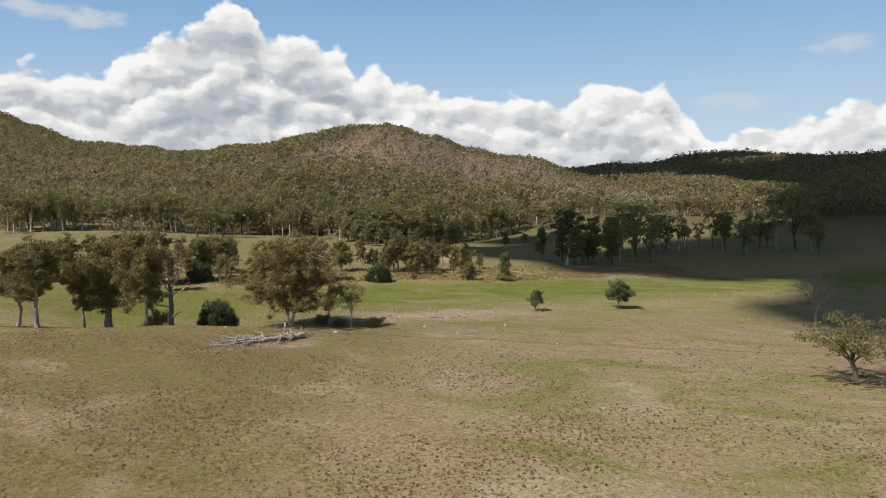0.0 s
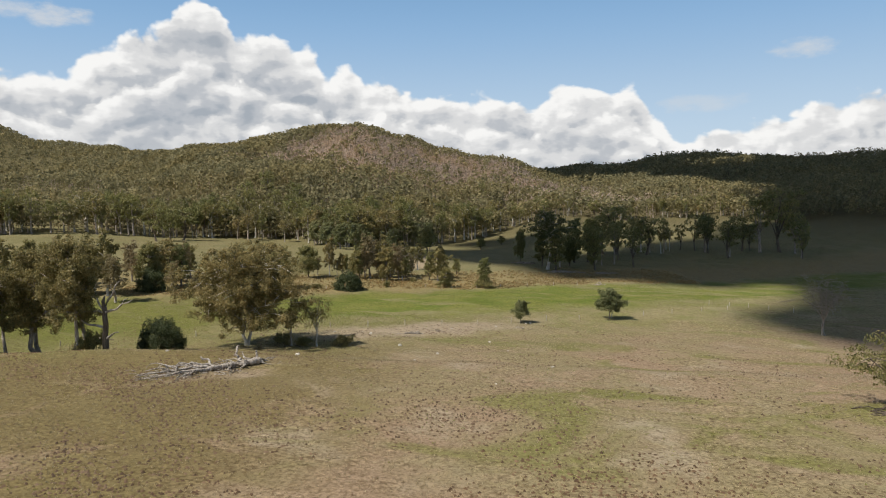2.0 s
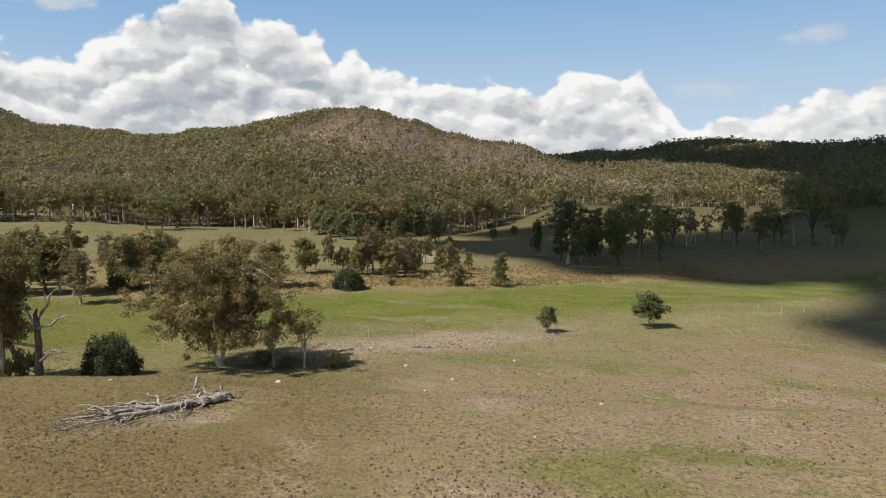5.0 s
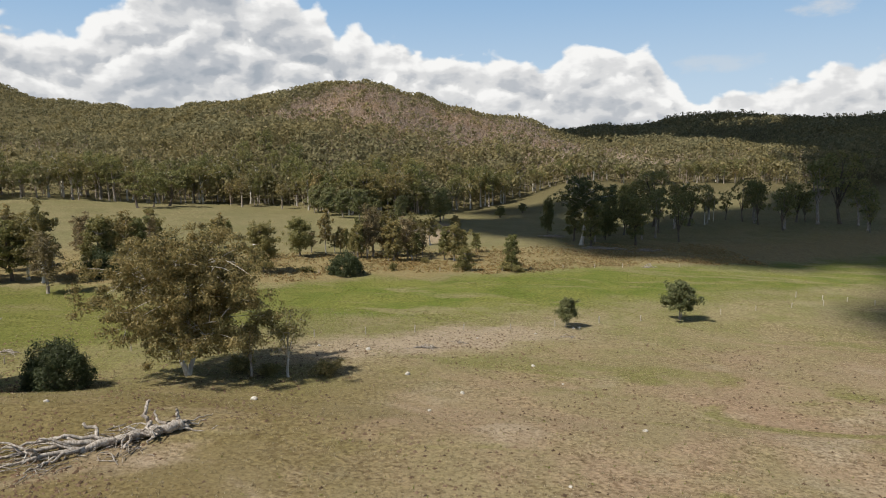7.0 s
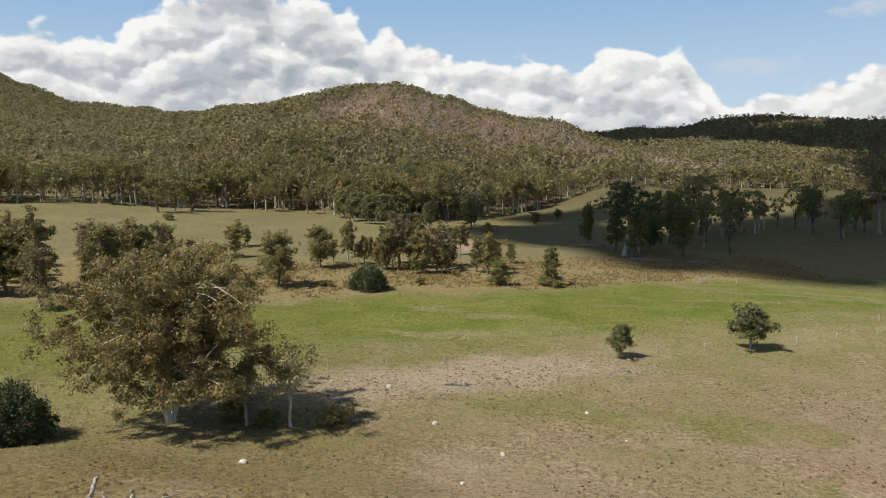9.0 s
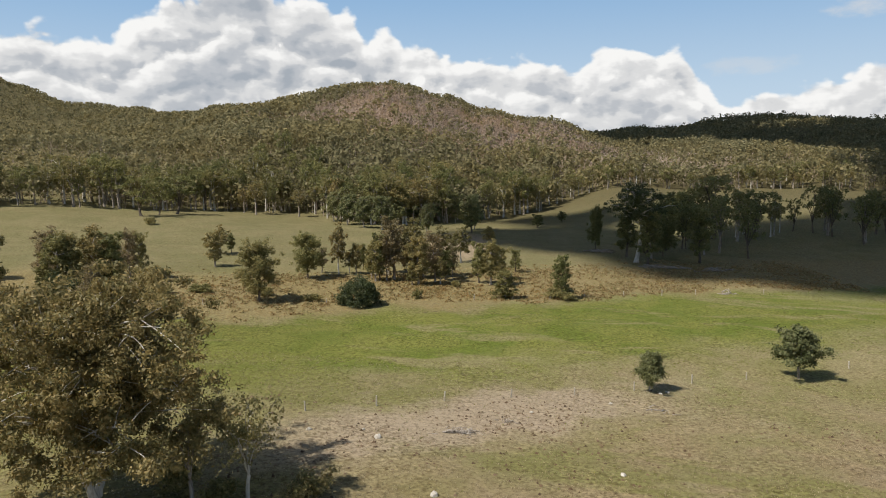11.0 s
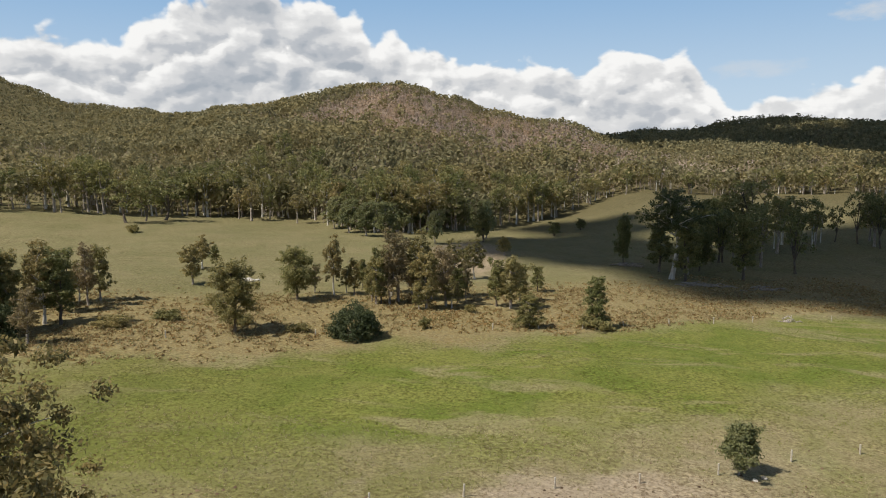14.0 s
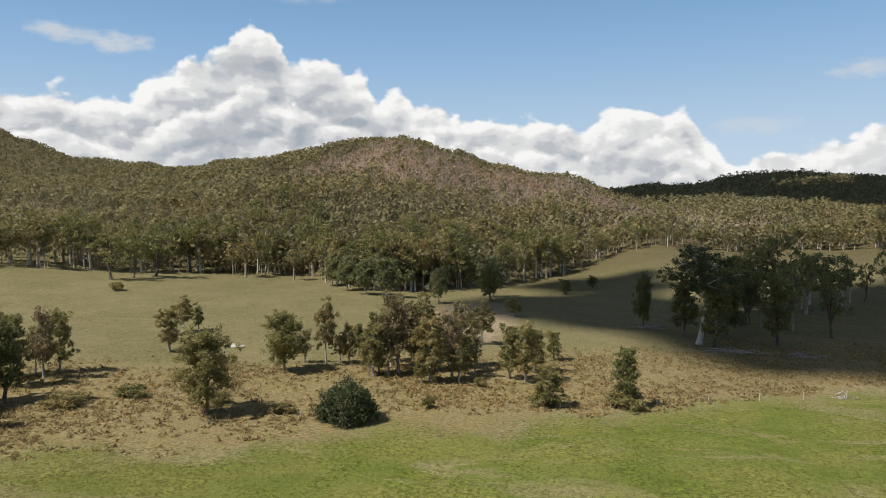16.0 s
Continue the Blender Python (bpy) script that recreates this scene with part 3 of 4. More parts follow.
set_down(thin, -21.9, 50.1, 9.2, 7.4, 0, True)


def make_stag():
    """A standing dead trunk with a few crooked limbs."""
    rng = np.random.default_rng(41)
    arr = np.array
    limbs = [
        (bend(arr([0, 0, -0.3]), arr([0.1, 0, 4]), arr([0.15, 0, 7.6]), 9, rng, 0.05), np.linspace(0.55, 0.36, 9)),
        (arr([[0.15, 0, 7.4], [-0.1, 0.1, 8.6], [0.2, 0.1, 9.4]]), arr([0.36, 0.26, 0.12])),
        (arr([[0.1, 0, 7.2], [0.7, 0.2, 8.8], [1.6, 0.3, 9.9], [2.0, 0.3, 11.2], [2.7, 0.4, 11.9]]), arr([0.26, 0.21, 0.17, 0.11, 0.04])),
        (arr([[0.1, 0, 6.7], [1.3, -0.3, 7.1], [2.4, -0.5, 7.3], [3.4, -0.6, 8.2], [4.6, -0.7, 8.5], [5.3, -0.8, 8.9]]), arr([0.25, 0.21, 0.18, 0.15, 0.10, 0.04])),
        (arr([[0.1, 0, 7.0], [-0.8, 0.2, 8.0], [-1.2, 0.3, 9.0], [-1.9, 0.3, 9.4]]), arr([0.2, 0.16, 0.12, 0.05])),
        (arr([[0.1, 0, 6.6], [-0.9, 0, 7.0], [-2.2, 0.2, 6.8]]), arr([0.17, 0.12, 0.05])),
        (arr([[0, 0, 4.2], [-1.2, -0.3, 4.6], [-2.6, -0.5, 4.8], [-3.6, -0.6, 5.6]]), arr([0.24, 0.2, 0.15, 0.08])),
        (arr([[0.05, 0, 2.2], [0.9, -0.4, 2.7], [1.9, -0.6, 3.4], [2.7, -0.6, 3.5]]), arr([0.24, 0.2, 0.13, 0.07])),
        (arr([[3.4, -0.6, 8.2], [3.8, -0.5, 8.9], [4.4, -0.4, 9.2]]), arr([0.08, 0.06, 0.03])),
        (arr([[1.6, 0.3, 9.9], [1.2, 0.3, 10.8], [1.3, 0.3, 11.5]]), arr([0.08, 0.06, 0.03])),
    ]
    tree = thing("dead_tree", "standing dead grey tree with a few crooked limbs", "tree")
    part("trunk", mesh_of("trunk", *wood_of(limbs[:2]), M_DARKBARK, True), tree)
    for limb in limbs[2:]:
        part("limb", mesh_of("limb", *tube(*limb), M_DEAD, True), tree)
    x, y = -54.5, 37
    tree.matrix_basis = pose(x, y, z_at(x, y))


make_stag()
bush = blob_bush("round_bush", "dense dark green rounded bush on the pasture", 51, 6.2, 8.4, M_DENSE, 70, (0.28, 0.15))
set_down(bush, -47.2, 41.9, 6.2, 8.4, 0, True)
bush_b = blob_bush("round_bush", "dense dark green rounded bush at the paddock edge", 52, 5.6, 9.1, M_DENSE, 60, (0.34, 0.19))
set_down(bush_b, -30.6, 135.5, 5.7, 9.3, 0, True)
tagged(set_down(bush_b, -84.5, 121, 6.4, 8.5, 80), "dark green spreading bush under the copse")

# two leafy saplings on the flat, the dead tree and the leaning tree in the shade
sapling = make_tree("sapling", "small bushy green tree standing alone in the paddock", 61, 5.0, 3.9, M_LIME, M_BARK, 40, (0.30, 0.16), 0.32, group="lone trees in the paddock", fork=0.2, limbs=9, subs=5, crown=0.55, low=0.3, leader=0.7)
set_down(sapling, 18.3, 91.5, 5.3, 4.1, 0, True)
set_down(sapling, 41.4, 101.2, 7.4, 6.4, 130)
grey = bare_tree("dead_tree", "grey leafless tree with many twigs in cloud shade", 43, 14, 13, 7, M_BARK, 5, fork=0.25, subs=8, thick=0.33, crown=0.58)
set_down(grey, 88, 88, 13.5, 13, 0, True)
low = make_tree("spreading_tree", "low spreading dark tree with thin crown and fallen branches", 63, 9, 13, M_OLIVE, M_DARKBARK, 22, (0.45, 0.18), 0.55, fork=0.25, limbs=7, subs=7, thick=0.34, crown=0.6)
set_down(low, 60.2, 10.4, 9, 13.5, 0, True)

# copses beyond the paddock
mids = [
    make_tree("copse_tree", "slim gum tree with olive crown", 71, 12, 5.5, M_OLIVE, M_BARK, 38, (0.44, 0.20), 0.40, fork=0.2, limbs=13, subs=4, crown=0.55, low=0.22, leader=0.8),
    make_tree("copse_tree", "slim gum tree with rusty crown", 72, 12, 5.5, M_GUM, M_WHITE, 32, (0.44, 0.20), 0.40, fork=0.22, limbs=12, subs=4, crown=0.58, low=0.28, leader=0.8),
    make_tree("copse_tree", "slim gum tree with thin crown", 73, 12, 5.5, M_GREEN, M_DARKBARK, 34, (0.44, 0.20), 0.40, fork=0.16, limbs=13, subs=4, crown=0.5, low=0.2, leader=0.8),
    make_tree("copse_tree", "slim gum tree with brown leaves", 74, 12, 5.5, M_RUST, M_BARK, 22, (0.44, 0.20), 0.40, fork=0.2, limbs=11, subs=4, crown=0.55, low=0.25, leader=0.8),
]
dome = make_tree("round_tree", "dense dome-shaped dark green tree", 75, 11, 7, M_GREEN, M_DARKBARK, 44, (0.38, 0.2), 0.50, fork=0.16, limbs=16, subs=6, crown=0.55, low=0.26, leader=0.8)
set_down(dome, -49.3, 163.5, 10.8, 7.2, 0, True)
paddock_tree = make_tree("paddock_tree", "rounded green tree with a single dark trunk", 76, 12, 8, M_OLIVE, M_DARKBARK, 52, (0.36, 0.18), 0.50, fork=0.16, limbs=16, subs=6, crown=0.52, low=0.26, leader=0.8)
set_down(paddock_tree, -51, 134, 11.9, 8.4, 0, True)
giant = make_tree("giant_gum", "huge old gum tree with flat dark crown and white trunk", 77, 24, 16, M_DENSE, M_WHITE, 30, (0.6, 0.28), 0.62, fork=0.42, limbs=13, subs=7, thick=0.6, crown=0.74, low=0.55, leader=0.75)
set_down(giant, 38.6, 219, 24.3, 17, 0, True)
COPSE_LEFT = [
    (-86.5, 127.5, 13.2, 5.7),
    (-78.0, 120.1, 8.4, 4.5),
    (-83.8, 132.5, 13.2, 6.0),
    (-87.2, 141.9, 11.8, 5.3),
    (-88.9, 150.4, 7.5, 3.4),
    (-85.4, 147.6, 11.6, 4.2),
    (-86.1, 152.9, 10.7, 4.6),
    (-100.8, 113.1, 14.0, 8.7),
    (-93.3, 112.5, 17.0, 7.5),
    (-86.0, 102.5, 11.6, 7.2),
    (-87.1, 124.5, 13.3, 8.0),
    (-80.9, 132.7, 12.8, 6.3),
]
COPSE_MID = [
    (-77.3, 175.0, 8.7, 5.3),
    (-85.4, 198.2, 8.1, 5.3),
    (-83.9, 202.8, 5.8, 3.1),
    (-47.7, 171.2, 6.1, 3.3),
    (-43.2, 170.7, 12.2, 4.0),
    (-39.2, 172.6, 7.8, 3.3),
    (-41.1, 173.5, 5.6, 2.6),
    (-31.5, 163.4, 11.5, 3.8),
    (-28.4, 166.4, 14.5, 6.7),
    (-24.5, 170.6, 13.7, 6.0),
    (-23.2, 160.1, 5.3, 2.8),
    (-22.5, 188.1, 7.0, 5.0),
    (-16.2, 169.7, 7.5, 3.7),
    (-14.6, 172.2, 7.9, 3.0),
    (-14.5, 203.6, 9.6, 5.4),
    (-33.7, 164.9, 8.2, 2.7),
    (-30.5, 170.7, 11.5, 4.5),
    (-39.1, 180.9, 6.8, 2.9),
]
COPSE_GULLY = [
    (-7.9, 167.5, 10.1, 4.3),
    (-4.9, 166.1, 10.5, 5.7),
    (1.2, 187.4, 6.2, 3.5),
    (-1.4, 150.1, 6.2, 4.7),
    (10.9, 152.3, 9.8, 4.5),
    (-7.5, 250.8, 6.0, 4.8),
    (-16.1, 292.5, 12.9, 8.7),
    (-2.9, 174.5, 8.3, 5.0),
]
SHADED = [
    (12.3, 323.0, 6.1, 6.0),
    (24.5, 336.3, 5.1, 5.0),
    (28.8, 240.7, 14.8, 4.5),
    (41.7, 216.7, 16.8, 8.5),
    (58.6, 222.5, 17.9, 8.7),
    (66.8, 285.6, 17.3, 7.4),
    (54.2, 250.2, 20.0, 9.8),
    (37.6, 230.3, 14.4, 8.3),
    (49.9, 234.7, 12.0, 6.7),
    (67.5, 276.8, 18.3, 9.0),
]
SHADED_BACK = [
    (79.4, 283.1, 24.6, 18.2),
    (87.5, 280.1, 17.8, 11.7),
    (96.7, 289.7, 18.9, 13.4),
    (107.5, 298.3, 17.1, 7.6),
    (119.5, 310.0, 13.7, 5.6),
    (129.9, 301.1, 15.6, 10.7),
    (134.6, 280.2, 16.8, 8.6),
    (157.0, 297.2, 28.2, 16.8),
    (168.0, 299.5, 32.9, 18.1),
    (173.6, 294.3, 19.7, 11.9),
    (74.0, 285.1, 19.6, 11.8),
]
EDGE = [
    (-158.6, 290.4, 17.0, 12.8),
    (-153.3, 312.8, 17.5, 14.7),
    (-156.5, 302.1, 14.8, 9.5),
    (-211.9, 307.3, 15.5, 14.7),
    (-207.0, 327.6, 17.3, 13.0),
    (-142.7, 351.4, 19.0, 12.3),
    (-123.9, 335.4, 16.7, 11.7),
    (-102.0, 333.9, 13.9, 7.7),
    (-122.7, 284.4, 10.1, 3.1),
]
set_down(mids[0], *COPSE_LEFT[0], 30, True)
set_down(mids[1], *COPSE_LEFT[2], 60, True)
set_down(mids[2], *COPSE_LEFT[3], 90, True)
set_down(mids[3], *COPSE_LEFT[1], 10, True)
plant([mids[1], mids[3], mids[0], mids[2]], COPSE_LEFT[4:], "gum tree in a copse by the paddock", "copse beside the green paddock", 1)
plant([mids[0], mids[1], mids[2], mids[3], mids[1]], COPSE_MID, "young gum tree among bracken", "young gums among the bracken", 2)
plant([mids[2], mids[0]], COPSE_GULLY, "green young gum tree in the gully", "young gums in the gully", 3)
plant([mids[2], mids[2], dome], SHADED, "dark gum tree in cloud shade", "gums in the cloud's shade", 4)

def scatter(n, x0, x1, y0, y1, h0, h1, seed):
    rng = random.Random(seed)
    return [(rng.uniform(x0, x1), rng.uniform(y0, y1), (h := rng.uniform(h0, h1)), h * rng.uniform(0.4, 0.6)) for _ in range(n)]


plant([mids[0], mids[1], mids[3]], scatter(16, -128, -90, 106, 150, 9, 14, 21), "gum tree in a copse by the paddock", "copse beside the green paddock", 11)
plant([mids[1], mids[0], mids[3]], scatter(12, -36, -16, 160, 180, 6, 12, 22), "young gum tree among bracken", "young gums among the bracken", 12)
FRESH = [(-81.4, 320.2, 13.3, 8.3), (-71.6, 305.5, 13.1, 9.3), (-61.7, 292.6, 12.5, 9.8), (-52.6, 286.1, 13.3, 8.7), (-50.5, 313.5, 13.8, 9.5), (-45.7, 330.7, 14.1, 9.0), (-32.9, 275.8, 11.6, 7.0), (-33.6, 336.2, 13.0, 8.6), (-26.0, 336.2, 13.7, 9.1), (-82.1, 338.6, 14.6, 10.4), (-66.2, 331.5, 14.2, 10.1), (-56.8, 336.6, 14.4, 10.2), (-49.5, 348.6, 14.9, 10.6), (-38.6, 359.0, 14.7, 10.9), (-15.8, 309.1, 14.6, 8.3), (-70.5, 321.7, 14.3, 9.8)]
bushy = make_tree("bushy_tree", "bushy fresh-green young tree at the edge of the woods", 78, 12, 8, M_LIME, M_BARK, 24, (0.6, 0.32), 0.5, group="fresh green trees at the woods", fork=0.14, limbs=14, subs=5, twigs=2, crown=0.5, low=0.22, leader=0.8)
set_down(bushy, *FRESH[0], 0, True)
plant([bushy], FRESH[1:], "bushy fresh-green young tree at the edge of the woods", "fresh green trees at the woods", 15)

fars = [
    make_tree("forest_tree", "tall gum tree at the edge of the woods", 81, 17, 9, M_OLIVE, M_WHITE, 13, (0.85, 0.42), 0.75, fork=0.35, limbs=6, subs=4, twigs=2, crown=0.66),
    make_tree("forest_tree", "tall gum tree at the edge of the woods", 82, 17, 9, M_GREEN, M_BARK, 13, (0.85, 0.42), 0.75, fork=0.32, limbs=6, subs=4, twigs=2, crown=0.64),
    make_tree("forest_tree", "tall brownish gum tree at the edge of the woods", 83, 17, 9, M_GUM, M_BARK, 12, (0.85, 0.42), 0.75, fork=0.36, limbs=5, subs=5, twigs=2, crown=0.68),
    make_tree("forest_tree", "dense dark tree at the edge of the woods", 84, 17, 9, M_GREEN, M_DARKBARK, 14, (0.85, 0.45), 0.75, fork=0.2, limbs=7, subs=4, twigs=2, crown=0.58),
]
set_down(fars[3], *EDGE[0], 0, True)
set_down(fars[0], *EDGE[3], 0, True)
set_down(fars[1], *EDGE[5], 0, True)
set_down(fars[2], *EDGE[6], 0, True)
WOODS = "trees along the edge of the woods"
plant([fars[3]], EDGE[1:3], "dense dark tree at the edge of the woods", WOODS, 5)
plant([fars[0], fars[2]], [EDGE[4], EDGE[7]], "tall gum tree at the edge of the woods", WOODS, 6)
plant([fars[3], fars[1]], scatter(9, 44, 80, 224, 268, 12, 20, 23), "dark gum tree in cloud shade", "gums in the cloud's shade", 13)
plant([fars[3], fars[1], fars[0]], scatter(15, 80, 185, 268, 312, 11, 20, 24), "dark gum tree in cloud shade", "gums in the cloud's shade", 14)
plant([fars[3], fars[1]], SHADED_BACK, "dark tall gum tree in cloud shade", "gums in the cloud's shade", 7)


def polar(az, r):
    a = np.radians(az)
    return -5 + r * np.sin(a), 36 + r * np.cos(a)


def plant_edge():
    rng = np.random.default_rng(8)
    for k in range(330):
        az = rng.uniform(-47, 27)
        e = float(edge_far(az))
        x, y = polar(az, e + 6 + abs(rng.normal(0, 34)))
        pick = fars[int(rng.choice([0, 1, 2, 3], p=[0.38, 0.34, 0.18, 0.10]))]
        h = rng.uniform(11, 23)
        if az > 4:
            h *= 0.65
        tagged(set_down(pick, x, y, h, h * rng.uniform(0.45, 0.7), rng.uniform(0, 360)), group=WOODS)


plant_edge()


# ---- woods on the hills ----
def far_woods(name, label, n, seed, where, crown_h, mat, clumps=15, size=2.4, stem=True, bare=0.0):
    """A wood too far to count: crowns of loose clumps on short stems."""
    rng = np.random.default_rng(seed)
    x, y = where(rng, n)
    n = len(x)
    z = height(x, y) - 2.5 * np.clip((np.hypot(x, y) - 900) / 300, 0, 1)
    h = crown_h * rng.uniform(0.6, 1.25, n)
    foot = np.stack([x, y, z], 1)
    m = n * clumps
    d = rng.normal(0, 1, (m, 3)) + [0, 0, 0.35]
    d /= np.linalg.norm(d, axis=1, keepdims=True)
    hh = np.repeat(h, clumps)[:, None]
    wide = np.repeat(rng.uniform(0.24, 0.38, n), clumps)[:, None]
    lump = rng.uniform(0.55, 1, (m, 1)) ** 0.5
    at = np.repeat(foot, clumps, 0) + d * lump * hh * np.concatenate([wide, wide, np.full((m, 1), 0.38)], 1) + [0, 0, 1] * hh * 0.56
    s = size * hh / crown_h * rng.uniform(0.6, 1.3, (m, 1))
    out = d + rng.normal(0, 0.4, (m, 3))
    a = np.cross(out, rng.normal(0, 1, (m, 3)))
    a /= np.linalg.norm(a, axis=1, keepdims=True) + 1e-9
    b = np.cross(out, a)
    b /= np.linalg.norm(b, axis=1, keepdims=True) + 1e-9
    v = np.stack([at - a * s * 0.5, at + b * s * 0.42, at + a * s * 0.5, at - b * s * 0.42], 1).reshape(-1, 3)
    f = np.arange(4 * m).reshape(-1, 4)
    ob = new(name, mesh_of(name, v, f, mat))
    tagged(ob, label, "forest", kind="stuff")


def stems_of(name, label, n, seed, where, tall, thick, mat):
    """Bare stems standing close together, with a few side twigs."""
    rng = np.random.default_rng(seed)
    x, y = where(rng, n)
    n = len(x)
    z = height(x, y) - 2.5 * np.clip((np.hypot(x, y) - 900) / 300, 0, 1)
    h = tall * rng.uniform(0.55, 1.3, n)
    vs, fs, at = [], [], 0
    lean = rng.normal(0, 0.06, (n, 2))
    tri = np.array([[1, 0], [-0.5, 0.87], [-0.5, -0.87]])
    foot = np.stack([x, y, z - 0.5], 1)
    top = foot + np.stack([lean[:, 0] * h, lean[:, 1] * h, h], 1)

    def prism(p, q, r):
        lo = p[:, None] + np.concatenate([tri * 1.0, np.zeros((3, 1))], 1)[None] * r[:, None, None]
        hi = q[:, None] + np.concatenate([tri * 0.35, np.zeros((3, 1))], 1)[None] * r[:, None, None]
        v = np.concatenate([lo, hi], 1).reshape(-1, 3)
        base = np.arange(len(p))[:, None, None] * 6
        return v, (base + np.array([[0, 1, 4, 3], [1, 2, 5, 4], [2, 0, 3, 5]])[None]).reshape(-1, 4)

    pieces = [prism(foot, top, np.full(n, thick) * rng.uniform(0.6, 1.3, n))]
    for _ in range(4):
        s = rng.uniform(0.4, 0.95, (n, 1))
        p = foot + (top - foot) * s
        q = p + rng.normal(0, 1, (n, 3)) * h[:, None] * [0.14, 0.14, 0.05] + [0, 0, 1] * h[:, None] * 0.14
        pieces.append(prism(p, q, np.full(n, thick * 0.6)))
    ob = new(name, mesh_of(name, *joined(pieces), mat))
    tagged(ob, label, "forest", kind="stuff")


def slope(az0, az1, near, far, power=1.0):
    """Random places on the hills between two bearings and two shares of the way to the crest."""
    def where(rng, n):
        az = rng.uniform(az0, az1, n)
        e = edge_far(az)
        crest = ramp(az, [(-34, 1750), (-20, 950), (3, 950), (12, 1480)])
        s = rng.uniform(0, 1, n) ** power
        r = e + 10 + (crest * 1.03 - e) * (near + (far - near) * s)
        return polar(az, r)
    return where


W_GREEN = island_material("woods_green", [(0.0, (0.194, 0.180, 0.094)), (0.5, (0.256, 0.228, 0.120)), (1.0, (0.331, 0.286, 0.158))], uneven=0.5)
W_BROWN = island_material("woods_brown", [(0.0, (0.246, 0.194, 0.140)), (0.5, (0.358, 0.283, 0.211)), (1.0, (0.470, 0.378, 0.292))])
W_STEM = island_material("bare_stems", [(0.0, (0.330, 0.254, 0.211)), (0.5, (0.462, 0.367, 0.313)), (1.0, (0.594, 0.491, 0.427))], leaf=0.0)


def burnt(x, y):
    """How bare the hillside is at a place, 0 to 1."""
    d = ((x + 15) / 250) ** 2 + ((y - 735) / 250) ** 2
    d = d + 0.25 * np.sin(x * 0.021 + 1) * np.sin(y * 0.017) + 0.12 * np.sin(x * 0.06) * np.sin(y * 0.045 + 2)
    return np.clip((1.1 - d) / 0.6, 0, 1)


def thinned(where, keep):
    """The places of where, each kept with the chance keep(x, y)."""
    def some(rng, n):
        x, y = where(rng, n)
        ok = rng.uniform(0, 1, len(x)) < keep(x, y)
        return x[ok], y[ok]
    return some


leafy = lambda x, y: 1 - 0.88 * burnt(x, y)
far_woods("far_woods", "olive-green gum woods on the lower slopes", 7500, 91, thinned(slope(-48, 46, 0.0, 0.42), leafy), 14, W_GREEN, 32, 1.8)
far_woods("far_woods", "olive-green gum woods over the hills", 24000, 92, thinned(slope(-48, 46, 0.28, 1.0, 0.8), leafy), 12, W_GREEN, 14, 2.6)
far_woods("brown_woods", "brown thin scrub on the hillside", 9500, 93, thinned(slope(-24, 12, 0.2, 1.0), lambda x, y: 0.15 + 0.85 * burnt(x, y)), 7, W_BROWN, 11, 1.5)
stems_of("bare_woods", "pinkish-grey bare stems on the hillside", 14000, 94, thinned(slope(-24, 12, 0.2, 1.0), lambda x, y: 0.12 + 0.88 * burnt(x, y)), 8, 0.17, W_STEM)
stems_of("bare_woods", "bare tree stems along the ridges", 1500, 97, slope(-48, 40, 0.94, 1.0), 11, 0.3, W_STEM)
stems_of("bare_woods", "pale tree stems in the lower woods", 2600, 95, slope(-48, 30, 0.0, 0.3), 9, 0.17, W_STEM)
far_woods("ridge_woods", "dark gum trees along the shaded ridge", 300, 96, slope(9, 42, 0.95, 1.0), 17, W_GREEN, 26, 2.6)


# ---- fallen wood ----
def lie(pts):
    """Points given as x, y and height over the ground, laid on the land."""
    pts = np.asarray(pts, float)
    return np.column_stack([pts[:, 0], pts[:, 1], height(pts[:, 0], pts[:, 1]) + pts[:, 2]])


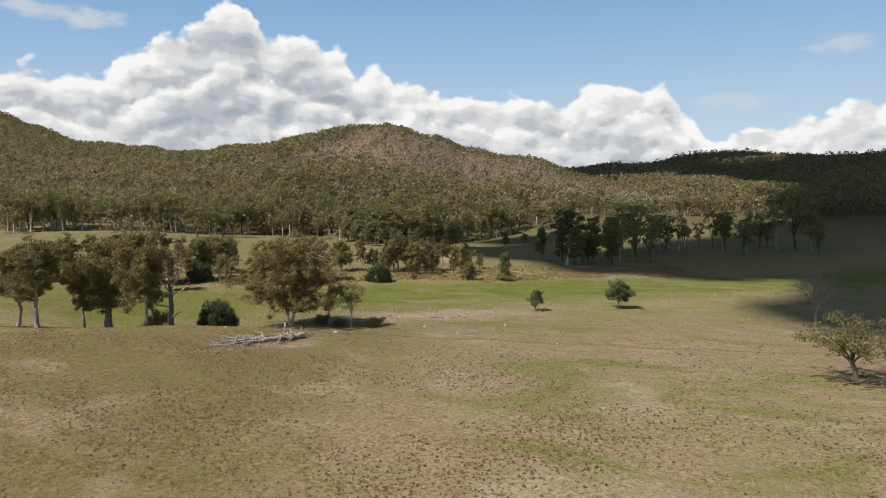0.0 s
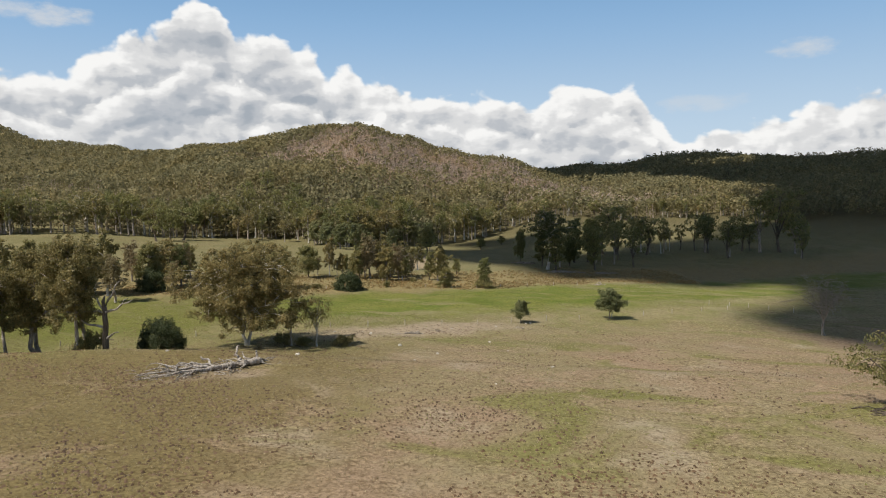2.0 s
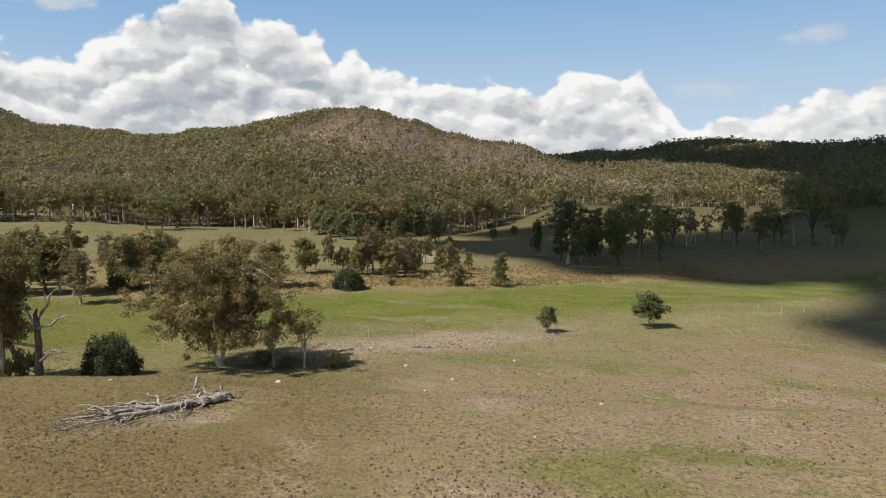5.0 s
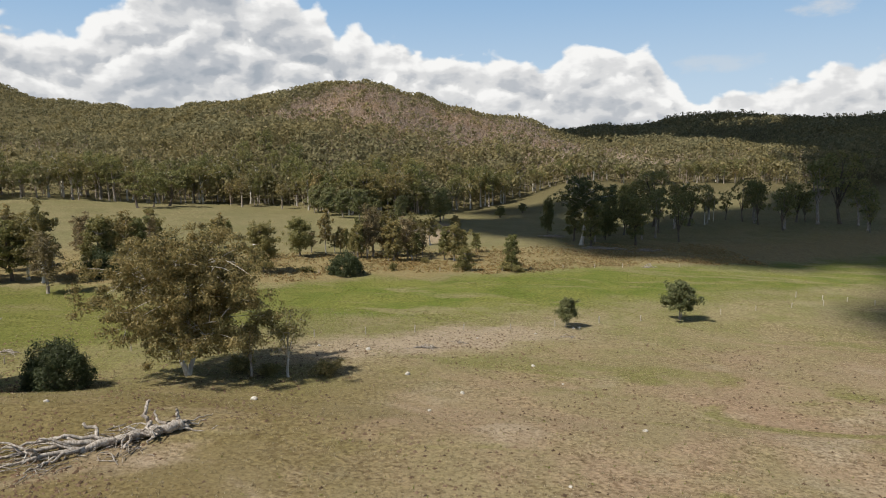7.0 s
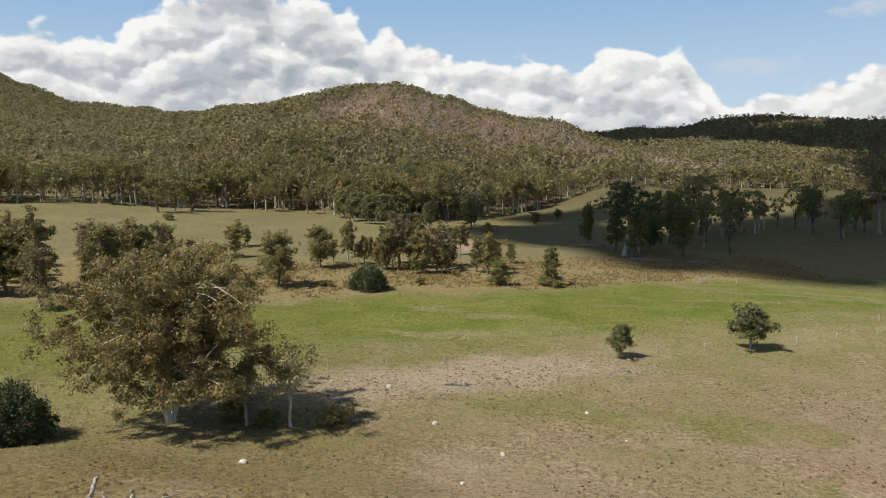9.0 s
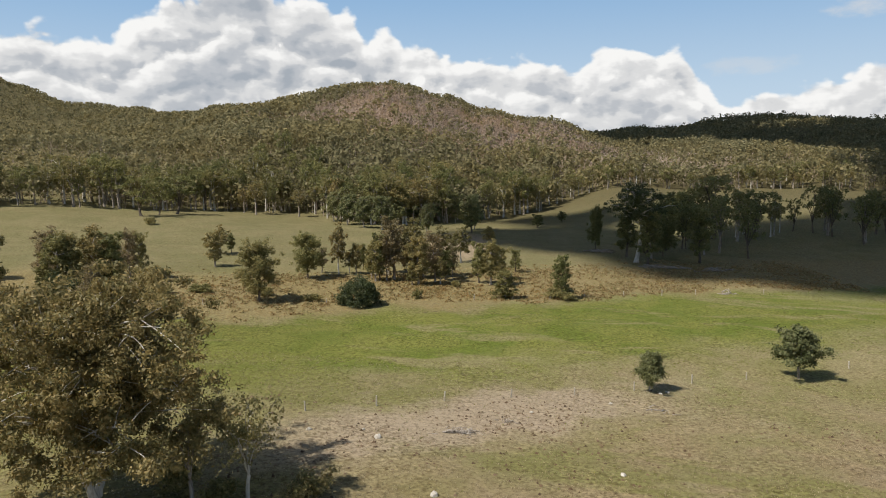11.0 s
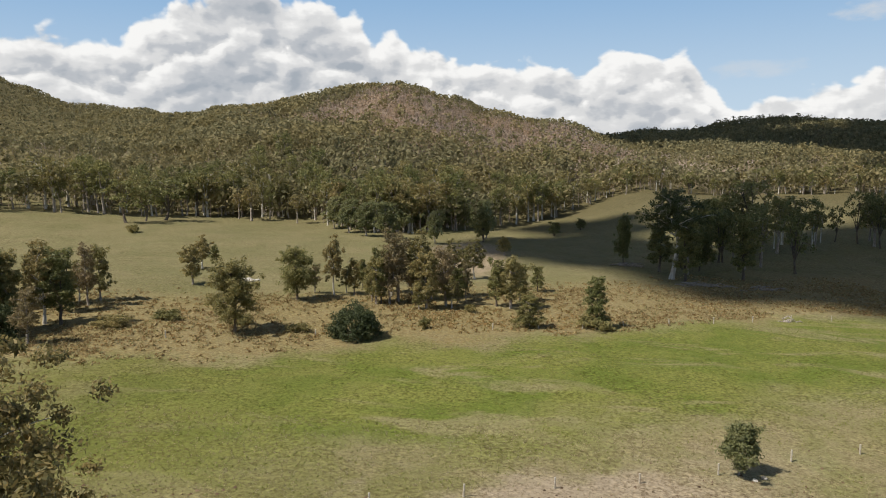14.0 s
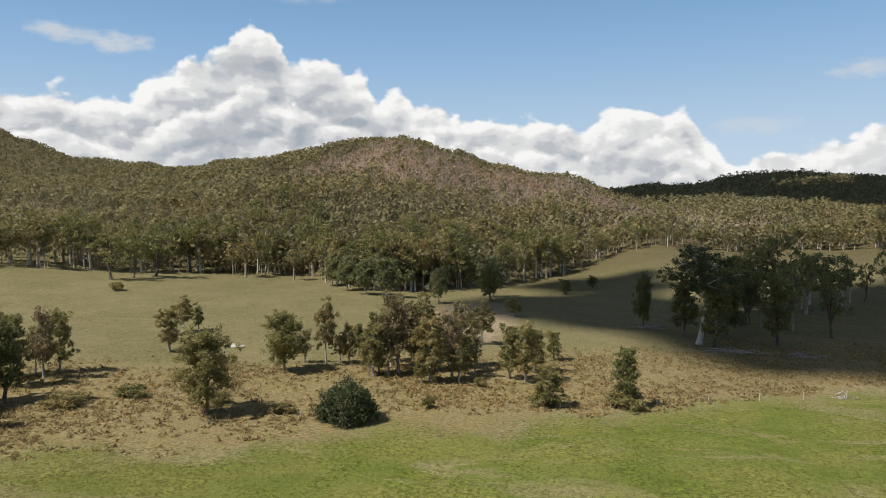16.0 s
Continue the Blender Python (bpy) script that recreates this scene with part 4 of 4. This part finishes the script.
def make_log():
    """The fallen gum: trunk, root end, limbs and scattered twigs."""
    rng = np.random.default_rng(7)
    log = thing("fallen_tree", "bleached grey fallen gum tree with broken limbs on dry grass", "fallen tree")
    root, tip = np.array([-25.2, 25.6]), np.array([-35.6, 15.8])
    along = (tip - root) / np.linalg.norm(tip - root)
    side = np.array([-along[1], along[0]])

    def at(d, off, up):
        p = root + along * d + side * off
        return (p[0], p[1], up)

    trunk = lie([at(0, 0, 0.62), at(1.2, 0.16, 0.58), at(3, -0.12, 0.56), at(5, 0.14, 0.5), at(6.5, -0.1, 0.42)])
    share = np.linspace(0, 4, 22)
    trunk = np.array([np.interp(share, range(5), trunk[:, k]) for k in range(3)]).T + rng.normal(0, 0.05, (22, 3))
    girth = np.interp(share, range(5), [0.58, 0.44, 0.40, 0.34, 0.28]) * rng.uniform(0.82, 1.18, 22)
    part("trunk", mesh_of("trunk", *tube(trunk, girth), M_DEAD, True), log)
    limbs = [
        ([(6, 0, .42), (8, .25, .4), (10, .1, .3), (12.5, .5, .22), (15, .4, .1)], [.36, .3, .24, .16, .06]),
        ([(6, .1, .45), (8, -.5, .5), (10.5, -1.0, .4), (13, -1.3, .25), (16.5, -2.0, .12)], [.3, .25, .2, .15, .05]),
        ([(5.5, .1, .5), (7.5, -.9, .6), (9.5, -1.7, .95), (11, -2.1, .7), (13, -2.6, .4), (15.5, -3.3, .15)], [.2, .18, .16, .14, .11, .04]),
        ([(8.5, .3, .4), (10.5, 1.2, .3), (12.5, 1.8, .2), (14, 2.9, .08)], [.16, .13, .09, .03]),
        ([(10, .2, .3), (11.5, 1.4, .2), (12.3, 2.6, .1)], [.11, .08, .03]),
        ([(3.2, .1, .8), (2.6, -.9, 1.0), (2.2, -1.6, .8), (2.9, -2.0, 1.3), (2.2, -2.4, 2.0), (2.0, -2.5, 2.5)], [.2, .18, .17, .19, .17, .12]),
        ([(1.4, .0, .9), (2.0, -1.0, 1.1), (1.8, -1.7, 1.7)], [.16, .13, .08]),
        ([(.4, -.1, 1.0), (.3, -.15, 1.5), (.35, -.2, 1.95)], [.2, .17, .12]),
        ([(4.6, .3, .5), (5.3, 1.2, .35), (5.7, 1.5, .05)], [.15, .12, .09]),
        ([(2.6, .4, .4), (3.2, 1.0, .3), (3.6, 1.5, .05)], [.14, .11, .07]),
        ([(3.9, -.2, .8), (5.2, -.9, 1.0), (5.6, -1.3, 1.3)], [.09, .07, .04]),
        ([(7.2, -.9, .6), (6.9, -1.9, 1.0), (7.8, -2.6, 1.5)], [.2, .17, .14]),
        ([(5.0, -.6, .3), (4.0, -2.2, .3), (3.0, -3.0, .2)], [.08, .06, .03]),
        ([(0, 0, .5), (-1.0, -.8, .35), (-2.6, -1.4, .3), (-3.6, -1.5, .3)], [.12, .09, .06, .03]),
        ([(0, .2, .4), (-1.3, .2, .3), (-2.6, -.4, .4)], [.12, .08, .04]),
        ([(.2, .4, .3), (-.8, 1.1, .12), (-1.9, 1.5, .08), (-3.0, 1.4, .05)], [.11, .08, .06, .03]),
        ([(.1, .3, .6), (-.3, .5, .5), (-.45, .55, .05)], [.22, .16, .1]),
        ([(.1, -.3, .7), (-.5, -.5, .7), (-.9, -.4, .4)], [.2, .14, .06]),
    ]
    for pts, rad in limbs:
        line = lie([at(*p) for p in pts])
        fine = np.array([np.interp(np.linspace(0, len(pts) - 1, 3 * len(pts) - 2), range(len(pts)), line[:, k]) for k in range(3)]).T
        fine[1:-1] += rng.normal(0, 0.11, fine[1:-1].shape)
        part("limb", mesh_of("limb", *tube(fine, np.interp(np.linspace(0, len(pts) - 1, len(fine)), range(len(pts)), rad)), M_DEAD, True), log)
    for _ in range(16):
        d, off = rng.uniform(1, 13), rng.normal(0, 0.5)
        turn, ln, up = rng.choice([-1, 1]) * rng.uniform(0.3, 1.2), rng.uniform(1.5, 4.0), rng.uniform(0.2, 1.3)
        steps = np.linspace(0, 1, 7)
        line = lie([at(d + s * ln * math.cos(turn), off + s * ln * math.sin(turn), 0.45 + up * math.sin(s * 2.6) - 0.35 * s) for s in steps])
        line[1:] += rng.normal(0, 0.10, (6, 3)) * [1, 1, 0.6]
        part("limb", mesh_of("limb", *tube(line, np.linspace(rng.uniform(0.09, 0.17), 0.03, 7)), M_DEAD, True), log)
    twigs = []
    for _ in range(170):
        d, off = rng.uniform(3, 17), rng.normal(0, 1.7)
        turn, ln = rng.normal(0, 0.9), rng.uniform(0.6, 2.4)
        a = root + along * d + side * off
        b = a + (along * np.cos(turn) + side * np.sin(turn)) * ln
        m = (a + b) / 2 + rng.normal(0, 0.15, 2)
        line = lie([(a[0], a[1], rng.uniform(0.02, 0.3)), (m[0], m[1], rng.uniform(0.05, 0.3)), (b[0], b[1], 0.03)])
        twigs.append((line, [0.055, 0.042, 0.018]))
    tagged(part("twigs", mesh_of("twigs", *wood_of(twigs), M_DEAD, True), log), kind="stuff")


def make_litter(name, label, x, y, wide, deep, count, thick, seed, mat, group="fallen wood"):
    """A heap of broken branches on the ground."""
    rng = np.random.default_rng(seed)
    heap = thing(name, label, "branches", group)
    rods = []
    for k in range(count):
        a = np.array([x, y]) + rng.normal(0, 1, 2) * [wide * 0.3, deep * 0.3]
        turn, ln = rng.normal(0, 0.7), rng.uniform(0.25, 0.7) * wide
        b = a + np.array([np.cos(turn), np.sin(turn)]) * ln * [1, deep / wide]
        m = (a + b) / 2 + rng.normal(0, 0.08 * ln, 2)
        t = thick * rng.uniform(0.4, 1.2)
        line = lie([(a[0], a[1], t * 0.6), (m[0], m[1], t + rng.uniform(0, 0.35) * (k % 3)), (b[0], b[1], t * 0.4)])
        rods.append((line, [t, t * 0.8, t * 0.3]))
    for k, rod in enumerate(rods[:8]):
        part("branch", mesh_of("branch", *tube(*rod), mat, True), heap)
    tagged(part("twigs", mesh_of("twigs", *wood_of(rods[8:]), mat, True), heap), kind="stuff")


make_log()
make_litter("branch_heap", "heap of bleached broken branches on bare soil", -6.5, 71.2, 3.6, 1.6, 26, 0.09, 1, M_DEAD)
make_litter("branch_heap", "few pale sticks lying on the grass", -1.3, 75.4, 2.0, 1.0, 9, 0.06, 2, M_DEAD)
make_litter("branch_heap", "few pale sticks lying on the grass", 17.5, 82.6, 2.6, 1.4, 10, 0.06, 3, M_DEAD)
make_litter("branch_heap", "rusty broken branches under the leaning tree", 61.5, 7.0, 7.5, 4.5, 40, 0.13, 4, M_DARKBARK)
make_litter("branch_heap", "dark fallen branches beside the leaning tree", 56.5, 9.5, 5.0, 2.5, 24, 0.10, 5, M_DARKBARK)
make_litter("branch_heap", "pale fallen timber under the gums", 30, 240, 7, 5, 22, 0.22, 6, M_BARK)
make_litter("branch_heap", "pale fallen timber under the gums", 43, 211, 9, 5, 26, 0.22, 7, M_BARK)
make_litter("branch_heap", "pale fallen timber under the gums", 57, 208, 8, 5, 24, 0.2, 8, M_BARK)
make_litter("branch_heap", "pale broken timber in the grass", 50.5, 167, 4, 3, 10, 0.14, 9, M_DEAD)
make_litter("branch_heap", "bleached branch on the green grass", -73, 69, 5, 3, 12, 0.13, 10, M_DEAD)
make_litter("branch_heap", "dark fallen branches under the gum", -84, 33, 6, 3, 16, 0.16, 11, M_DARKBARK)


# ---- fence posts and stones ----
def make_post():
    bm = bmesh.new()
    bmesh.ops.create_cone(bm, cap_ends=True, segments=8, radius1=0.10, radius2=0.09, depth=1.45, matrix=Matrix.Translation((0, 0, 0.52)))
    bmesh.ops.bevel(bm, geom=[e for e in bm.edges if all(v.co.z > 1.2 for v in e.verts)], offset=0.025, segments=1, affect="EDGES")
    me = bpy.data.meshes.new("fence_post")
    bm.to_mesh(me)
    bm.free()
    me.materials.append(M_POST)
    return me


POST = make_post()
FENCE_NEAR = [(-76, 60), (-68, 62.2), (-60.3, 64.4), (-51, 67), (-42, 69.7), (-33, 72.2), (-24.2, 74.4), (-16.5, 78.2), (-8.6, 81.7), (-0.3, 85), (8, 88), (16.2, 91), (25, 96), (33.6, 99.7), (42.5, 104), (51.5, 108), (60, 112), (69, 116), (77, 119)]
FENCE_FAR = [(-60, 128), (-37, 134), (-8, 146.6), (0.3, 149.5), (8.4, 151.7), (16.3, 155), (25.3, 158), (34.3, 160.8), (42.6, 164), (50.9, 166.9), (60, 170)]
FENCE_SHADE = [(75, 128), (80, 126), (85, 125), (89.5, 122), (95, 119)]
for row, label in ((FENCE_NEAR, "pale weathered wooden fence post in the pasture"), (FENCE_FAR, "pale wooden fence post at the paddock edge"), (FENCE_SHADE, "whitish fence post in cloud shade")):
    rng = random.Random(len(row))
    for x, y in row:
        post = tagged(new("fence_post", POST), label, "fence post", "fence posts")
        post.matrix_basis = pose(x, y, z_at(x, y), rng.uniform(-4, 4), rng.uniform(-4, 4), rng.uniform(0, 90)) @ Matrix.Diagonal((1, 1, rng.uniform(0.85, 1.1), 1))


def make_stone(seed):
    bm = bmesh.new()
    bmesh.ops.create_icosphere(bm, subdivisions=2, radius=0.5)
    for v in bm.verts:
        v.co *= 1 + 0.35 * noise.noise(v.co * 2.2 + Vector((seed * 7.1, 0, 0)))
        v.co.z *= 0.62
    me = bpy.data.meshes.new("stone")
    bm.to_mesh(me)
    bm.free()
    me.materials.append(M_STONE)
    return me


STONES = [make_stone(k) for k in range(4)]


def drop_stones(places, label, group):
    rng = random.Random(len(places))
    for k, (x, y, size) in enumerate(places):
        ob = tagged(new("stone", STONES[k % 4]), label, "stone", group)
        ob.matrix_basis = pose(x, y, z_at(x, y) + 0.1 * size, rng.uniform(-12, 12), rng.uniform(-12, 12), rng.uniform(0, 360)) @ Matrix.Diagonal((size, size * rng.uniform(0.6, 0.9), size, 1))


drop_stones([(-22.7, 38.9, 0.9), (-7, 54.1, 0.9), (0.5, 45.9, 0.7), (-2.9, 37.8, 0.5), (10.1, 61.2, 0.6), (-22.1, 68.5, 0.7), (-14.4, 67.5, 0.9), (12.2, 84.8, 0.5), (2.1, 79.6, 0.5), (-16.4, 69.9, 0.5),
             (19.2, 32.4, 0.6), (9.8, 16.6, 0.4), (13.3, 52.7, 0.4), (-41, 30, 0.6), (19.5, 90.2, 0.6), (20.6, 91.0, 0.7)], "pale rounded stone on the pasture", "stones on the pasture")
drop_stones([(-68, 182, 1.6), (-67, 182.6, 1.9), (-66, 182.2, 1.5), (-65, 182.8, 1.3), (-69, 183, 1.2), (-67.4, 184, 1.3)], "whitish boulder in a heap on the far paddock", "boulder heap")


# ---- grass, bracken and clods ----
def tufts(name, label, x, y, blades, length, width, spread, mat, seed, droop=-0.9):
    rng = np.random.default_rng(seed)
    tips = np.column_stack([x, y, height(x, y) + length * 0.25])
    v, f = leaves(tips, spread, blades, length, width, rng, droop, 0.25)
    tagged(new(name, mesh_of(name, v, f, mat)), label, "grass", kind="stuff")


def lumps(name, label, x, y, wide, tall, mat, seed):
    """Low crumbs of earth and dung: little uneven pyramids."""
    rng = np.random.default_rng(seed)
    n = len(x)
    turn = rng.uniform(0, 6.28, (n, 1)) + np.arange(4)[None] * 1.57 + rng.normal(0, 0.25, (n, 4))
    r = wide * rng.uniform(0.4, 1.3, (n, 1)) * rng.uniform(0.7, 1.3, (n, 4))
    z = height(x, y)
    foot = np.stack([x[:, None] + np.cos(turn) * r, y[:, None] + np.sin(turn) * r, np.repeat(z[:, None] - 0.03, 4, 1)], -1)
    top = np.stack([x + rng.normal(0, wide * 0.2, n), y + rng.normal(0, wide * 0.2, n), z + tall * rng.uniform(0.5, 1.4, n)], -1)[:, None]
    v = np.concatenate([foot, top], 1).reshape(-1, 3)
    f = (np.arange(n)[:, None, None] * 5 + np.array([[0, 1, 4], [1, 2, 4], [2, 3, 4], [3, 0, 4]])[None]).reshape(-1, 3)
    tagged(new(name, mesh_of(name, v, f, mat)), label, "clods", kind="stuff")


def patchy(rng, n, x0, x1, y0, y1, keep):
    x, y = rng.uniform(x0, x1, n), rng.uniform(y0, y1, n)
    ok = rng.uniform(0, 1, n) < keep(x, y)
    return x[ok], y[ok]


def waves(x, y, s=1.0):
    v = np.sin(x * 0.11 * s + 1.3 * np.sin(y * 0.07 * s)) + np.sin(y * 0.13 * s + 1.7 * np.sin(x * 0.05 * s + 2)) + 0.6 * np.sin(x * 0.37 * s + y * 0.29 * s)
    return np.clip(v / 5.2 + 0.5, 0, 1)


G_DRY = island_material("dry_grass", [(0.0, (0.26, 0.21, 0.125)), (0.5, (0.38, 0.315, 0.20)), (1.0, (0.52, 0.45, 0.31))], leaf=0.35)
G_LUSH = island_material("green_grass", [(0.0, (0.13, 0.165, 0.032)), (0.5, (0.21, 0.23, 0.052)), (1.0, (0.31, 0.30, 0.095))], leaf=0.35)
G_FERN = island_material("bracken", [(0.0, (0.22, 0.14, 0.06)), (0.4, (0.34, 0.24, 0.11)), (0.75, (0.48, 0.385, 0.205)), (1.0, (0.24, 0.235, 0.10))], leaf=0.42)
G_CLOD = island_material("clods", [(0.0, (0.07, 0.045, 0.028)), (0.6, (0.125, 0.08, 0.05)), (1.0, (0.19, 0.13, 0.085))], leaf=0.0)


def make_grass():
    rng = np.random.default_rng(101)
    x, y = patchy(rng, 110000, -75, 75, -55, 100, lambda x, y: 0.3 + 0.7 * waves(x, y))
    tufts("dry_grass", "short dry tan grass tufts", x, y, 3, 0.2, 0.06, 0.12, G_DRY, 1, -1.6)
    lush = lambda x, y: np.where((y - 0.48 * np.maximum(x, -75) > 88) & (y - 0.48 * np.maximum(x, -75) < 144), 0.9, 0.25 * waves(x, y, 0.6) ** 2)
    x, y = patchy(rng, 46000, -110, 90, -40, 190, lush)
    tufts("green_grass", "short green pasture grass tufts", x, y, 3, 0.24, 0.08, 0.16, G_LUSH, 2, -1.6)

    def band(x, y):
        yy = y - 0.48 * np.maximum(x, -75) + 9 * (waves(x, y, 0.9) - 0.5) * 2
        return np.where((yy > 145) & (yy < 200), np.clip(0.25 + 1.1 * (waves(x, y, 1.6) - 0.3), 0, 1) * np.clip((206 - yy) / 30, 0, 1), 0.0)

    x, y = patchy(rng, 40000, -95, 90, 95, 240, band)
    tufts("bracken", "rust-brown bracken and tall dry grass", x, y, 7, 0.62, 0.22, 0.38, G_FERN, 3, -0.35)
    # dark clods and dung on the rise
    left = lambda x, y: np.clip(1.6 * waves(x, y, 1.5) - 0.45, 0, 1) * np.clip((14 - x * 0.6 - (y - 18)) / 40, 0.16, 1)
    x, y = patchy(rng, 60000, -75, 60, -55, 80, left)
    lumps("clods", "small dark clods and dung on dry pasture", x, y, 0.23, 0.16, G_CLOD, 4)
    bare = lambda x, y: np.exp(-((y - 0.48 * x - 77) / 7) ** 2 - ((x + 5) / 22) ** 2) * np.clip(1.8 * waves(x, y, 2.5) - 0.4, 0, 1)
    x, y = patchy(rng, 6000, -45, 40, 45, 105, bare)
    lumps("clods", "rust-brown clods on bare soil", x, y, 0.22, 0.14, G_CLOD, 5)


make_grass()

# low shrubs under and beside the trees
shrub = make_tree("shrub", "low dark shrub under the gum", 111, 1.6, 3.2, M_OLIVE, M_DARKBARK, 26, (0.3, 0.13), 0.3, "shrub", "low shrubs", fork=0.1, limbs=7, subs=4, twigs=2, crown=0.5, low=0.2)
set_down(shrub, -17.3, 52.2, 1.5, 4.2, 0, True)
for x, y, h, w in ((-28.5, 52, 1.8, 4.0), (-58.2, 38.5, 3.6, 4.5), (-24.4, 50.8, 1.4, 3.0), (-52, 140, 1.5, 4), (-72.5, 134, 1.6, 6), (-66, 141, 1.5, 5), (-41, 137, 1.2, 4), (-20, 144, 1.8, 2), (-13, 160, 1.4, 2.4), (-140, 262, 2.5, 5), (11, 152.5, 2.2, 6.5), (-2, 150, 2.0, 4.5)):
    set_down(shrub, x, y, h, w, x * 37)
